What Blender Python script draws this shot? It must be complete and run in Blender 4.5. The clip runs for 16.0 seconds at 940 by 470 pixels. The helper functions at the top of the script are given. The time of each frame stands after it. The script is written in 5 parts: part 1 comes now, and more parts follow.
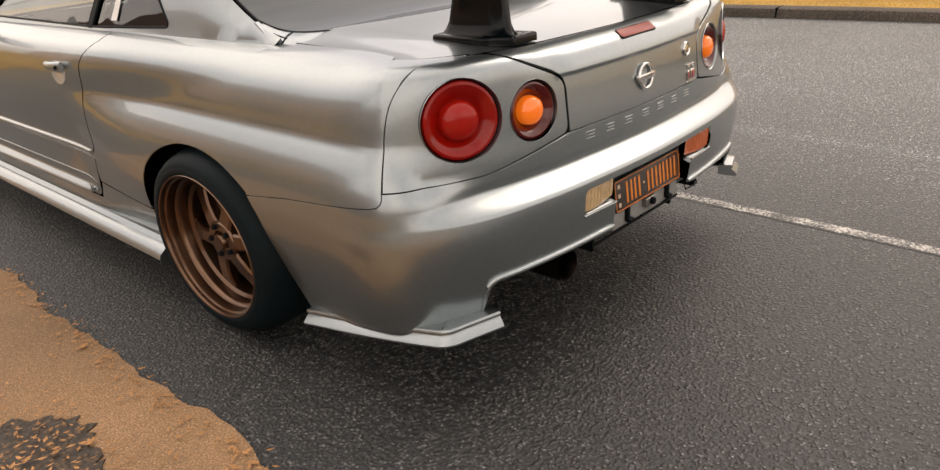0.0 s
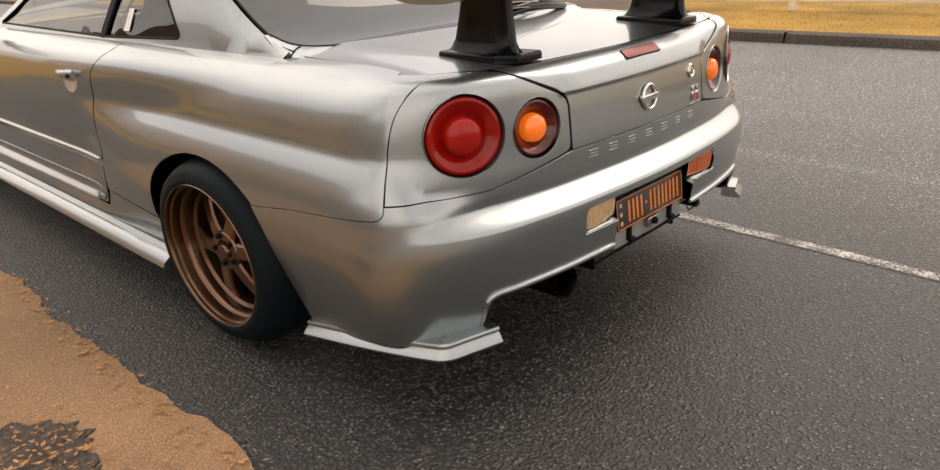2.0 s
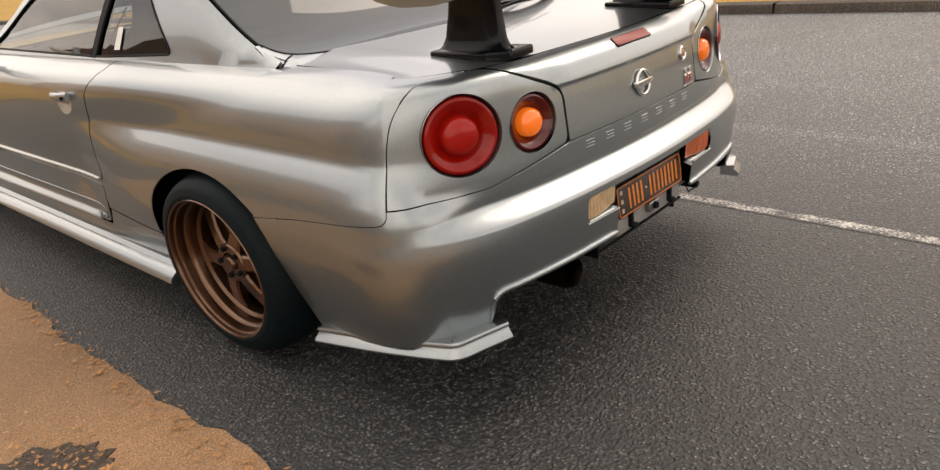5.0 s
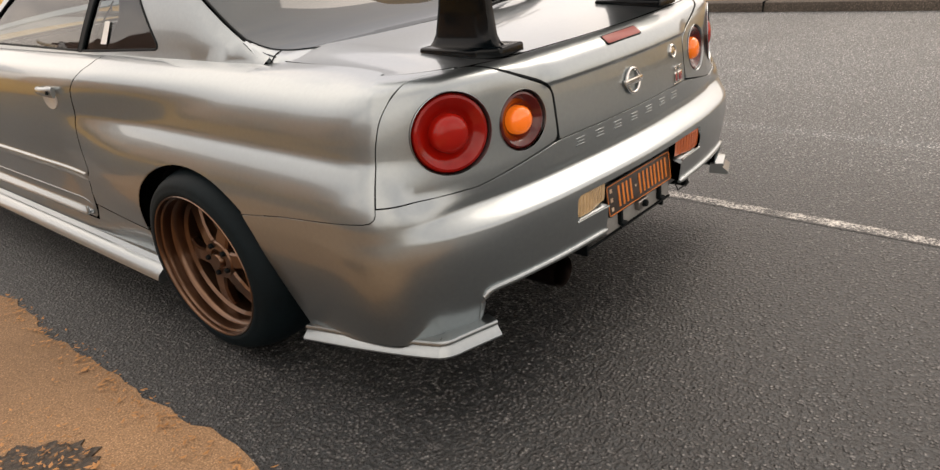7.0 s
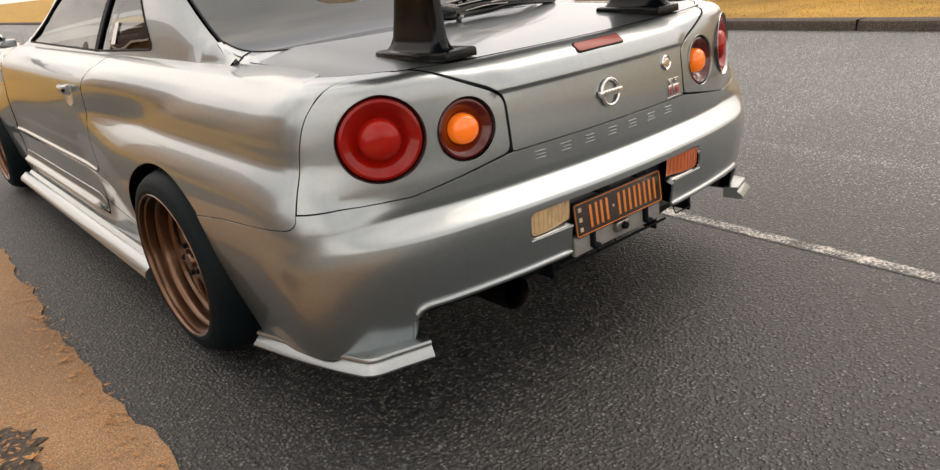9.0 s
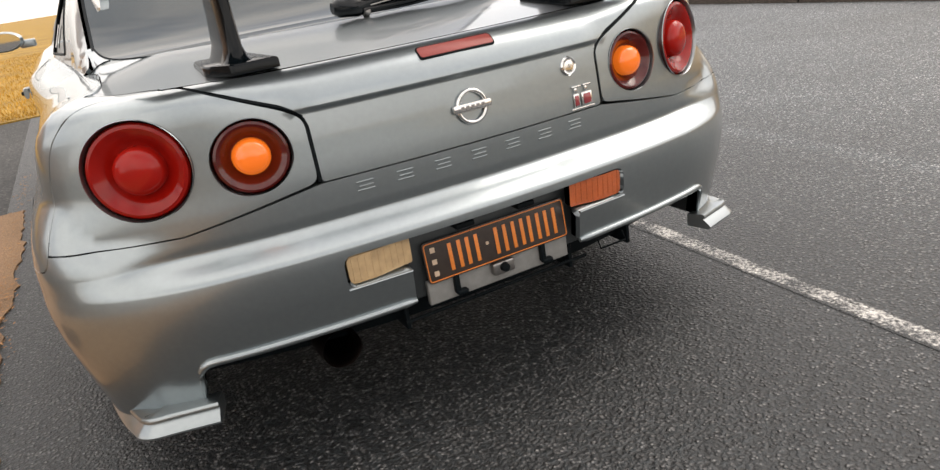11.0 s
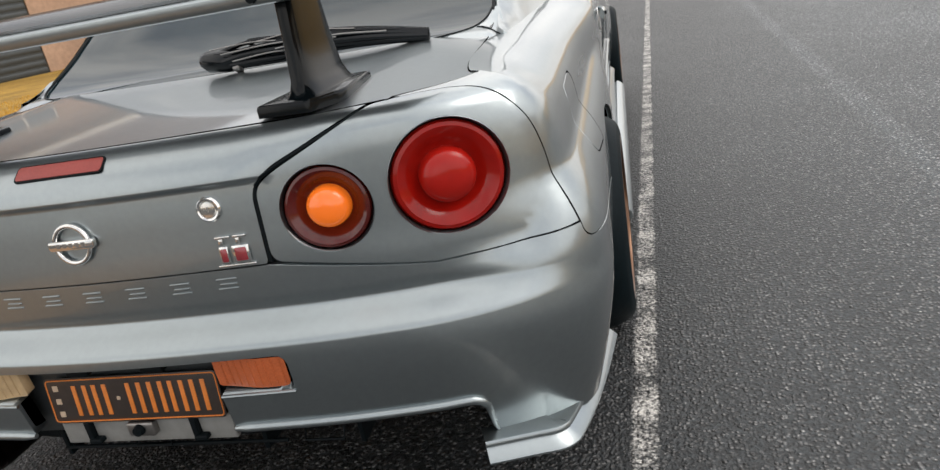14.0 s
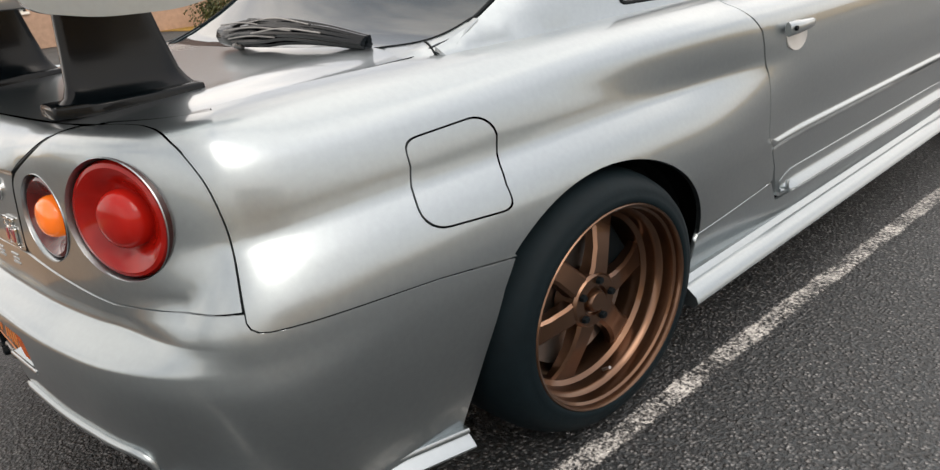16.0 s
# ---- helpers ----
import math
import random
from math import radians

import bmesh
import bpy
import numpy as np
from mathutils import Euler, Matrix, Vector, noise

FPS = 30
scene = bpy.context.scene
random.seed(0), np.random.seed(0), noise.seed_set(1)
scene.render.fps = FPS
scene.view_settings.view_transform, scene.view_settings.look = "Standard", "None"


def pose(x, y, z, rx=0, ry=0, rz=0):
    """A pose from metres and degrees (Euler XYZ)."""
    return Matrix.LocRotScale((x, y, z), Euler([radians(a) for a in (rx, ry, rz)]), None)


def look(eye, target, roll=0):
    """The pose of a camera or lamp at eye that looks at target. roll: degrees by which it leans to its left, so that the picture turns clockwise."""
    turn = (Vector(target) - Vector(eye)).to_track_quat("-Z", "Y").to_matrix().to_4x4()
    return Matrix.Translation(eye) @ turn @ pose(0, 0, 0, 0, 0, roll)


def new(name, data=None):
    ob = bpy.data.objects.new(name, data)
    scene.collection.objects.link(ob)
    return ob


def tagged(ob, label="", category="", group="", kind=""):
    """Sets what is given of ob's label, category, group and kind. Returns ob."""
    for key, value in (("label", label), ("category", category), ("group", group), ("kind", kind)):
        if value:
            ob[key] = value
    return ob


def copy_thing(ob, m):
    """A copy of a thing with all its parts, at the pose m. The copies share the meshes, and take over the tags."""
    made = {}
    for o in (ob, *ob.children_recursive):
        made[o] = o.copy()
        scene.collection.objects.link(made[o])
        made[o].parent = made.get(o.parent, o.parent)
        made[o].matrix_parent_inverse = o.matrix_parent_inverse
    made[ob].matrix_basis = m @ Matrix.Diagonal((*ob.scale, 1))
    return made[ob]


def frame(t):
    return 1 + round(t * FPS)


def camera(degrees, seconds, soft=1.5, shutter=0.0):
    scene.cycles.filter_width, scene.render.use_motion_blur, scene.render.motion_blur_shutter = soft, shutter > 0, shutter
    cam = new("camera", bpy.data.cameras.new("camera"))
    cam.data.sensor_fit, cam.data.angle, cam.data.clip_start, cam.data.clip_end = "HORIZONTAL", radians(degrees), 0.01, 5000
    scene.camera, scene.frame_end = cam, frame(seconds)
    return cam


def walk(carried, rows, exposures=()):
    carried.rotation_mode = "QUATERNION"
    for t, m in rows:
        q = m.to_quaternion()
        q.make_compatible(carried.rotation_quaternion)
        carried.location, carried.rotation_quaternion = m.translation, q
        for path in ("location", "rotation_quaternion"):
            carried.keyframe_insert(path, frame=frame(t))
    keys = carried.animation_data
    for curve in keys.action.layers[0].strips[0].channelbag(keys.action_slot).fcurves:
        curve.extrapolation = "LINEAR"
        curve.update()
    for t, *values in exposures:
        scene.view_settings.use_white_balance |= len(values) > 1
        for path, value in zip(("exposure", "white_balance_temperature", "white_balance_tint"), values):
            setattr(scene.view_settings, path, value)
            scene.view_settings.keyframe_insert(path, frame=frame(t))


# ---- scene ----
cam = camera(65.228, 16.0, soft=1.35)
PATH = [
    (0.0, pose(-1.765, -0.864, 1.110, 66.70, 4.06, -47.71)),
    (0.5, pose(-1.766, -0.872, 1.109, 66.84, 4.29, -47.69)),
    (1.0, pose(-1.765, -0.871, 1.114, 66.96, 4.81, -47.63)),
    (1.5, pose(-1.762, -0.871, 1.109, 67.55, 4.81, -47.88)),
    (2.0, pose(-1.765, -0.880, 1.108, 68.10, 3.00, -46.75)),
    (2.5, pose(-1.758, -0.888, 1.118, 69.31, 4.74, -47.72)),
    (3.0, pose(-1.769, -0.879, 1.122, 69.73, 4.89, -46.58)),
    (3.5, pose(-1.779, -0.867, 1.123, 68.54, 5.67, -46.91)),
    (4.0, pose(-1.775, -0.876, 1.125, 68.34, 6.69, -47.42)),
    (4.5, pose(-1.771, -0.879, 1.129, 67.66, 6.66, -47.79)),
    (7.0, pose(-1.762, -0.876, 1.132, 66.82, 6.07, -48.73)),
    (7.5, pose(-1.762, -0.879, 1.131, 67.06, 6.13, -48.52)),
    (8.0, pose(-1.744, -0.897, 1.118, 67.61, 6.11, -49.94)),
    (8.5, pose(-1.615, -0.970, 1.086, 67.14, 8.21, -47.79)),
    (9.0, pose(-1.443, -1.058, 1.054, 68.86, 5.97, -40.57)),
    (9.2, pose(-1.382, -1.082, 1.045, 69.14, 7.45, -41.54)),
    (11.3, pose(-0.471, -1.186, 0.956, 68.89, 8.79, -23.09)),
    (11.5, pose(-0.323, -1.186, 0.937, 69.23, 9.34, -19.89)),
    (12.0, pose(-0.099, -1.159, 0.937, 70.74, 10.77, -19.50)),
    (12.5, pose(0.180, -1.141, 1.018, 70.16, 8.54, -8.40)),
    (13.0, pose(0.430, -1.089, 1.059, 68.18, 7.52, -0.33)),
    (13.5, pose(0.665, -0.942, 1.054, 67.36, 6.16, 5.73)),
    (14.0, pose(0.923, -0.845, 1.023, 68.93, 9.98, 10.35)),
    (14.5, pose(1.210, -0.751, 1.028, 68.69, 10.92, 18.35)),
    (15.0, pose(1.368, -0.548, 0.985, 69.58, 9.10, 27.12)),
    (15.5, pose(1.507, -0.325, 0.990, 68.82, 8.62, 33.92)),
    (16.0, pose(1.726, -0.072, 1.007, 69.25, 5.98, 46.14)),
]
EXPOSURES = [(0.0, -0.27, 7090, 16), (8.0, -0.27, 6990, 15), (9.2, -0.24, 6890, 14), (11.3, -0.09, 6440, 12), (12.0, -0.02, 6440, 12), (12.5, -0.14, 6170, 10), (14.2, -0.38, 6170, 10), (15.0, -0.33, 6330, 11), (16.0, -0.19, 6430, 12)]
walk(cam, PATH, EXPOSURES)

# ---- sky, sun, exposure ----
world = bpy.data.worlds.new("overcast_sky")
scene.world = world
world.use_nodes = True
wn = world.node_tree.nodes
wl = world.node_tree.links
wn.clear()
w_out = wn.new("ShaderNodeOutputWorld")
w_bg = wn.new("ShaderNodeBackground")
w_sky = wn.new("ShaderNodeTexSky")
w_sky.sky_type = "NISHITA"
w_sky.sun_disc = False
w_sky.sun_elevation = radians(47)
w_sky.sun_rotation = radians(90)
w_sky.dust_density = 4.0
w_tc = wn.new("ShaderNodeTexCoord")
w_map = wn.new("ShaderNodeMapping")
w_map.inputs["Scale"].default_value = (1.0, 1.0, 2.2)
w_noise = wn.new("ShaderNodeTexNoise")
w_noise.inputs["Scale"].default_value = 2.3
w_noise.inputs["Detail"].default_value = 6.0
w_noise.inputs["Roughness"].default_value = 0.55
w_ramp = wn.new("ShaderNodeValToRGB")
w_ramp.color_ramp.elements[0].position = 0.40
w_ramp.color_ramp.elements[0].color = (0.45, 0.45, 0.45, 1)
w_ramp.color_ramp.elements[1].position = 0.60
w_ramp.color_ramp.elements[1].color = (1, 1, 1, 1)
w_cloud = wn.new("ShaderNodeMix")
w_cloud.data_type = "RGBA"
w_cloud.inputs["B"].default_value = (11.6, 10.8, 9.8, 1)
wl.new(w_tc.outputs["Generated"], w_map.inputs["Vector"])
wl.new(w_map.outputs["Vector"], w_noise.inputs["Vector"])
wl.new(w_noise.outputs["Fac"], w_ramp.inputs["Fac"])
wl.new(w_ramp.outputs["Color"], w_cloud.inputs["Factor"])
wl.new(w_sky.outputs["Color"], w_cloud.inputs["A"])
w_sep = wn.new("ShaderNodeSeparateXYZ")
wl.new(w_tc.outputs["Generated"], w_sep.inputs["Vector"])
w_grad = wn.new("ShaderNodeMapRange")             # bright haze low down
w_grad.inputs["From Min"].default_value = 0.0
w_grad.inputs["From Max"].default_value = 0.8
w_grad.inputs["To Min"].default_value = 1.45
w_grad.inputs["To Max"].default_value = 1.4
wl.new(w_sep.outputs["Z"], w_grad.inputs["Value"])
w_mul = wn.new("ShaderNodeVectorMath")
w_mul.operation = "SCALE"
wl.new(w_cloud.outputs["Result"], w_mul.inputs[0])
wl.new(w_grad.outputs["Result"], w_mul.inputs["Scale"])
w_dot = wn.new("ShaderNodeVectorMath")            # the cloud thins high up ahead
w_dot.operation = "DOT_PRODUCT"
w_dot.inputs[1].default_value = Vector((1.0, 9.6, 17.0)).normalized()
wl.new(w_tc.outputs["Generated"], w_dot.inputs[0])
w_glow = wn.new("ShaderNodeMapRange")
w_glow.interpolation_type = "SMOOTHSTEP"
w_glow.inputs["From Min"].default_value = 0.62
w_glow.inputs["From Max"].default_value = 1.0
w_glow.inputs["To Min"].default_value = 1.0
w_glow.inputs["To Max"].default_value = 1.55
wl.new(w_dot.outputs["Value"], w_glow.inputs["Value"])
w_mul2 = wn.new("ShaderNodeVectorMath")
w_mul2.operation = "SCALE"
wl.new(w_mul.outputs["Vector"], w_mul2.inputs[0])
wl.new(w_glow.outputs["Result"], w_mul2.inputs["Scale"])
wl.new(w_mul2.outputs["Vector"], w_bg.inputs["Color"])
w_bg.inputs["Strength"].default_value = 0.125
wl.new(w_bg.outputs["Background"], w_out.inputs["Surface"])
sun_data = bpy.data.lights.new("sun", "SUN")
sun_data.energy = 1.2
sun_data.angle = radians(38)
sun_data.color = (1.0, 0.93, 0.82)
sun = new("sun", sun_data)
sun.matrix_world = look((0, 0, 19.3), (-18.0, 0.0, 0.0))


# ---- materials ----
def material(name):
    m = bpy.data.materials.new(name)
    m.use_nodes = True
    return m, m.node_tree.nodes, m.node_tree.links, m.node_tree.nodes["Principled BSDF"]


def simple(name, color, rough=0.5, metal=0.0, coat=0.0, vary=0.15, scale=40.0, bump=0.0, spec=0.5):
    """Plain surface with two scales of colour variation and a fine relief."""
    m, n, l, b = material(name)
    tc = n.new("ShaderNodeTexCoord")
    n1 = n.new("ShaderNodeTexNoise")
    n1.inputs["Scale"].default_value = scale
    n1.inputs["Detail"].default_value = 5
    n2 = n.new("ShaderNodeTexNoise")
    n2.inputs["Scale"].default_value = scale * 0.09
    l.new(tc.outputs["Object"], n1.inputs["Vector"])
    l.new(tc.outputs["Object"], n2.inputs["Vector"])
    add = n.new("ShaderNodeMath")
    add.operation = "ADD"
    l.new(n1.outputs["Fac"], add.inputs[0])
    l.new(n2.outputs["Fac"], add.inputs[1])
    mp = n.new("ShaderNodeMapRange")
    mp.inputs["From Min"].default_value = 0.6
    mp.inputs["From Max"].default_value = 1.4
    mp.inputs["To Min"].default_value = 1 - vary
    mp.inputs["To Max"].default_value = 1 + vary
    l.new(add.outputs[0], mp.inputs["Value"])
    mix = n.new("ShaderNodeVectorMath")
    mix.operation = "SCALE"
    mix.inputs[0].default_value = color
    l.new(mp.outputs["Result"], mix.inputs["Scale"])
    l.new(mix.outputs["Vector"], b.inputs["Base Color"])
    b.inputs["Roughness"].default_value = rough
    b.inputs["Metallic"].default_value = metal
    b.inputs["Specular IOR Level"].default_value = spec
    b.inputs["Coat Weight"].default_value = coat
    b.inputs["Coat Roughness"].default_value = 0.04
    if bump:
        bp = n.new("ShaderNodeBump")
        bp.inputs["Strength"].default_value = bump
        bp.inputs["Distance"].default_value = 0.004
        l.new(n1.outputs["Fac"], bp.inputs["Height"])
        l.new(bp.outputs["Normal"], b.inputs["Normal"])
    return m


PAINT = simple("silver_paint", (0.318, 0.358, 0.374), 0.34, 0.97, 1.0, 0.05, 900.0)
PAINT.node_tree.nodes["Principled BSDF"].inputs["Coat IOR"].default_value = 1.5
BLACK = simple("black_plastic", (0.004, 0.0065, 0.008), 0.5, 0, 0, 0.2, 80, 0, 0.1)
GLOSSBLACK = simple("satin_black", (0.003, 0.005, 0.0065), 0.16, 0, 0.05, 0.2, 60, 0, 0.2)
DARK = simple("underbody", (0.003, 0.0045, 0.005), 0.85, 0, 0, 0.3, 30, 0, 0.1)
RUBBER = simple("tyre_rubber", (0.004, 0.0085, 0.011), 0.6, 0, 0, 0.25, 50, 0.15, 0.1)
BRONZE = simple("bronze_wheel", (0.135, 0.072, 0.041), 0.30, 0.95, 0.5, 0.12, 30)
CHROME = simple("chrome", (0.75, 0.75, 0.74), 0.10, 1.0, 0, 0.05, 30)
STEEL = simple("steel", (0.30, 0.29, 0.28), 0.4, 1.0, 0, 0.2, 40)


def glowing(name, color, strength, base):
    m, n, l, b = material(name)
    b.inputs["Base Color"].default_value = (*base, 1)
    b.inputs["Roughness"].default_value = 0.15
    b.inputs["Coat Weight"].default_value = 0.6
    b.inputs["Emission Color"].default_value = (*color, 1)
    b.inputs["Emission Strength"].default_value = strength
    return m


LAMPDARK = simple("lamp_housing", (0.030, 0.006, 0.005), 0.25, 0, 0.5, 0.2, 40)
REDLENS = simple("red_lens", (0.27, 0.006, 0.003), 0.12, 0, 0.15, 0.25, 30, 0, 0.28)
REDDOME = simple("red_dome", (0.34, 0.009, 0.005), 0.16, 0, 0.1, 0.15, 30, 0, 0.3)
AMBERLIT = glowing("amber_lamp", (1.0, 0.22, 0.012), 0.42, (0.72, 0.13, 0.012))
PALERED = simple("pale_red_lens", (0.27, 0.043, 0.035), 0.4, 0, 0.0, 0.15, 200)
ORANGELENS = simple("orange_lens", (0.55, 0.13, 0.038), 0.16, 0, 1.0, 0.2, 260, 0.2)
CLEARLENS = simple("pale_lens", (0.62, 0.44, 0.24), 0.16, 0.1, 1.0, 0.25, 40, 0.1)
# body silver darkened for the shade in bumper recesses; also the garage door
SHADEANDDOOR = simple("shade_and_door_paint", (0.06, 0.068, 0.072), 0.4, 0.5, 0.3, 0.1, 60)
SCOOP = simple("scoop_paint", (0.62, 0.62, 0.61), 0.30, 0.4, 0.6, 0.05, 300)
MAROON = simple("maroon_lens", (0.085, 0.007, 0.005), 0.12, 0, 0.5, 0.25, 30, 0, 0.35)
REDENAMEL = simple("red_enamel", (0.28, 0.03, 0.04), 0.25, 0.1, 1.0, 0.1, 60)
PLATE = simple("plate_black", (0.040, 0.029, 0.024), 0.35, 0, 0.5, 0.3, 60)
PLATEORANGE = simple("plate_orange", (0.72, 0.22, 0.035), 0.45, 0, 0.2, 0.15, 90)
PLATECREAM = simple("plate_cream", (0.55, 0.42, 0.30), 0.5, 0, 0, 0.2, 90)
GREYPLASTIC = simple("grey_plastic", (0.24, 0.24, 0.23), 0.5, 0, 0, 0.2, 50)
BURNT = simple("burnt_steel", (0.012, 0.009, 0.008), 0.5, 1.0, 0, 0.4, 40)
STICKER = simple("white_paper", (0.75, 0.75, 0.73), 0.6, 0, 0, 0.1, 80)
WIPER = simple("wiper_black", (0.004, 0.006, 0.008), 0.25, 0, 0.1, 0.3, 60, 0, 0.3)
FABRIC = simple("dark_cloth", (0.020, 0.022, 0.024), 0.9, 0, 0, 0.3, 200)
MIRROR = simple("mirror_glass", (0.8, 0.8, 0.8), 0.02, 1.0, 0, 0.01, 10)


def thin_glass(name, tint, ior):
    """A pane with a clear tint that mirrors the sky."""
    m, n, l, b = material(name)
    n.remove(b)
    tr = n.new("ShaderNodeBsdfTransparent")
    tr.inputs["Color"].default_value = (*tint, 1)
    gl = n.new("ShaderNodeBsdfGlossy")
    gl.inputs["Roughness"].default_value = 0.02
    fr = n.new("ShaderNodeFresnel")
    fr.inputs["IOR"].default_value = ior
    mx = n.new("ShaderNodeMixShader")
    l.new(fr.outputs["Fac"], mx.inputs["Fac"])
    l.new(tr.outputs[0], mx.inputs[1])
    l.new(gl.outputs[0], mx.inputs[2])
    l.new(mx.outputs[0], n["Material Output"].inputs["Surface"])
    return m


GLASS = thin_glass("tinted_glass", (0.42, 0.47, 0.46), 2.0)
DARKGLASS = simple("dark_glass", (0.010, 0.022, 0.028), 0.03, 0, 0.0, 0.1, 5)
DARKGLASS.node_tree.nodes["Principled BSDF"].inputs["IOR"].default_value = 1.48


def ground_mat(name, dark, light, chip, rough=0.8, bump=0.5, stain=0.25, spread=1.0):
    """Mineral ground: stones of random tone in a binder, with broad stains."""
    m, n, l, b = material(name)
    tc = n.new("ShaderNodeTexCoord")
    vo = n.new("ShaderNodeTexVoronoi")
    vo.inputs["Scale"].default_value = chip
    vo.inputs["Randomness"].default_value = 1.0
    no = n.new("ShaderNodeTexNoise")
    no.inputs["Scale"].default_value = 0.9
    no.inputs["Detail"].default_value = 8
    no.inputs["Roughness"].default_value = 0.6
    fine = n.new("ShaderNodeTexNoise")
    fine.inputs["Scale"].default_value = chip * 0.9
    fine.inputs["Detail"].default_value = 6
    for t in (vo, no, fine):
        l.new(tc.outputs["Object"], t.inputs["Vector"])
    sep = n.new("ShaderNodeSeparateColor")
    l.new(vo.outputs["Color"], sep.inputs["Color"])
    pw = n.new("ShaderNodeMath")
    pw.operation = "POWER"
    pw.inputs[1].default_value = 1.9
    l.new(sep.outputs["Red"], pw.inputs[0])
    gapm = n.new("ShaderNodeMapRange")
    gapm.inputs["From Min"].default_value = 0.25
    gapm.inputs["From Max"].default_value = 0.62
    gapm.inputs["To Min"].default_value = 1.0
    gapm.inputs["To Max"].default_value = 0.0
    l.new(vo.outputs["Distance"], gapm.inputs["Value"])
    mul = n.new("ShaderNodeMath")
    mul.operation = "MULTIPLY"
    l.new(pw.outputs[0], mul.inputs[0])
    l.new(gapm.outputs["Result"], mul.inputs[1])
    mix = n.new("ShaderNodeMix")
    mix.data_type = "RGBA"
    mix.inputs["A"].default_value = (*dark, 1)
    mix.inputs["B"].default_value = (*light, 1)
    l.new(mul.outputs[0], mix.inputs["Factor"])
    st = n.new("ShaderNodeMapRange")
    st.inputs["From Min"].default_value = 0.3
    st.inputs["From Max"].default_value = 0.7
    st.inputs["To Min"].default_value = 1 - stain
    st.inputs["To Max"].default_value = 1 + stain
    l.new(no.outputs["Fac"], st.inputs["Value"])
    fm = n.new("ShaderNodeMapRange")
    fm.inputs["From Min"].default_value = 0.35
    fm.inputs["From Max"].default_value = 0.65
    fm.inputs["To Min"].default_value = 1 - 0.35 * spread
    fm.inputs["To Max"].default_value = 1 + 0.35 * spread
    l.new(fine.outputs["Fac"], fm.inputs["Value"])
    m1 = n.new("ShaderNodeMath")
    m1.operation = "MULTIPLY"
    l.new(st.outputs["Result"], m1.inputs[0])
    l.new(fm.outputs["Result"], m1.inputs[1])
    sc = n.new("ShaderNodeVectorMath")
    sc.operation = "SCALE"
    l.new(mix.outputs["Result"], sc.inputs[0])
    l.new(m1.outputs[0], sc.inputs["Scale"])
    l.new(sc.outputs["Vector"], b.inputs["Base Color"])
    b.inputs["Roughness"].default_value = rough
    ad = n.new("ShaderNodeMath")
    ad.operation = "ADD"
    l.new(mul.outputs[0], ad.inputs[0])
    l.new(fine.outputs["Fac"], ad.inputs[1])
    bp = n.new("ShaderNodeBump")
    bp.inputs["Strength"].default_value = bump
    bp.inputs["Distance"].default_value = 0.009
    l.new(ad.outputs[0], bp.inputs["Height"])
    l.new(bp.outputs["Normal"], b.inputs["Normal"])
    return m


def paint_line(name, cover, color):
    """Worn road paint: flakes of paint with asphalt showing between, thinning at the edges."""
    m = ground_mat(name, (0.0092, 0.0117, 0.0132), (0.146, 0.145, 0.143), 104, 0.52, 1.0, 0.25, 2.3)
    n, l = m.node_tree.nodes, m.node_tree.links
    b = n["Principled BSDF"]
    src = b.inputs["Base Color"].links[0].from_socket
    tc = n.new("ShaderNodeTexCoord")
    no = n.new("ShaderNodeTexNoise")
    no.inputs["Scale"].default_value = 85
    no.inputs["Detail"].default_value = 8
    no.inputs["Roughness"].default_value = 0.75
    l.new(tc.outputs["Object"], no.inputs["Vector"])
    sx = n.new("ShaderNodeSeparateXYZ")
    l.new(tc.outputs["Generated"], sx.inputs["Vector"])
    ed = n.new("ShaderNodeMath")
    ed.operation = "PINGPONG"
    ed.inputs[1].default_value = 0.5
    l.new(sx.outputs["X"], ed.inputs[0])
    e2 = n.new("ShaderNodeMapRange")
    e2.inputs["From Min"].default_value = 0.0
    e2.inputs["From Max"].default_value = 0.20
    e2.inputs["To Min"].default_value = -0.22
    e2.inputs["To Max"].default_value = 0.0
    l.new(ed.outputs[0], e2.inputs["Value"])
    big = n.new("ShaderNodeTexNoise")
    big.inputs["Scale"].default_value = 9
    big.inputs["Detail"].default_value = 4
    l.new(tc.outputs["Object"], big.inputs["Vector"])
    bm2 = n.new("ShaderNodeMath")
    bm2.operation = "MULTIPLY_ADD"
    bm2.inputs[1].default_value = 0.45
    bm2.inputs[2].default_value = -0.235
    l.new(big.outputs["Fac"], bm2.inputs[0])
    sm = n.new("ShaderNodeMath")
    sm.operation = "ADD"
    l.new(no.outputs["Fac"], sm.inputs[0])
    l.new(bm2.outputs[0], sm.inputs[1])
    ad = n.new("ShaderNodeMath")
    ad.operation = "ADD"
    l.new(sm.outputs[0], ad.inputs[0])
    l.new(e2.outputs["Result"], ad.inputs[1])
    th = n.new("ShaderNodeMapRange")
    th.inputs["From Min"].default_value = 1 - cover
    th.inputs["From Max"].default_value = 1 - cover + 0.16
    l.new(ad.outputs[0], th.inputs["Value"])
    mx = n.new("ShaderNodeMix")
    mx.data_type = "RGBA"
    mx.inputs["B"].default_value = (*color, 1)
    l.new(th.outputs["Result"], mx.inputs["Factor"])
    l.new(src, mx.inputs["A"])
    l.new(mx.outputs["Result"], b.inputs["Base Color"])
    b.inputs["Specular IOR Level"].default_value = 0.62
    return m


ASPHALT = ground_mat("asphalt", (0.0092, 0.0117, 0.0132), (0.146, 0.145, 0.143), 104, 0.52, 1.0, 0.25, 2.3)


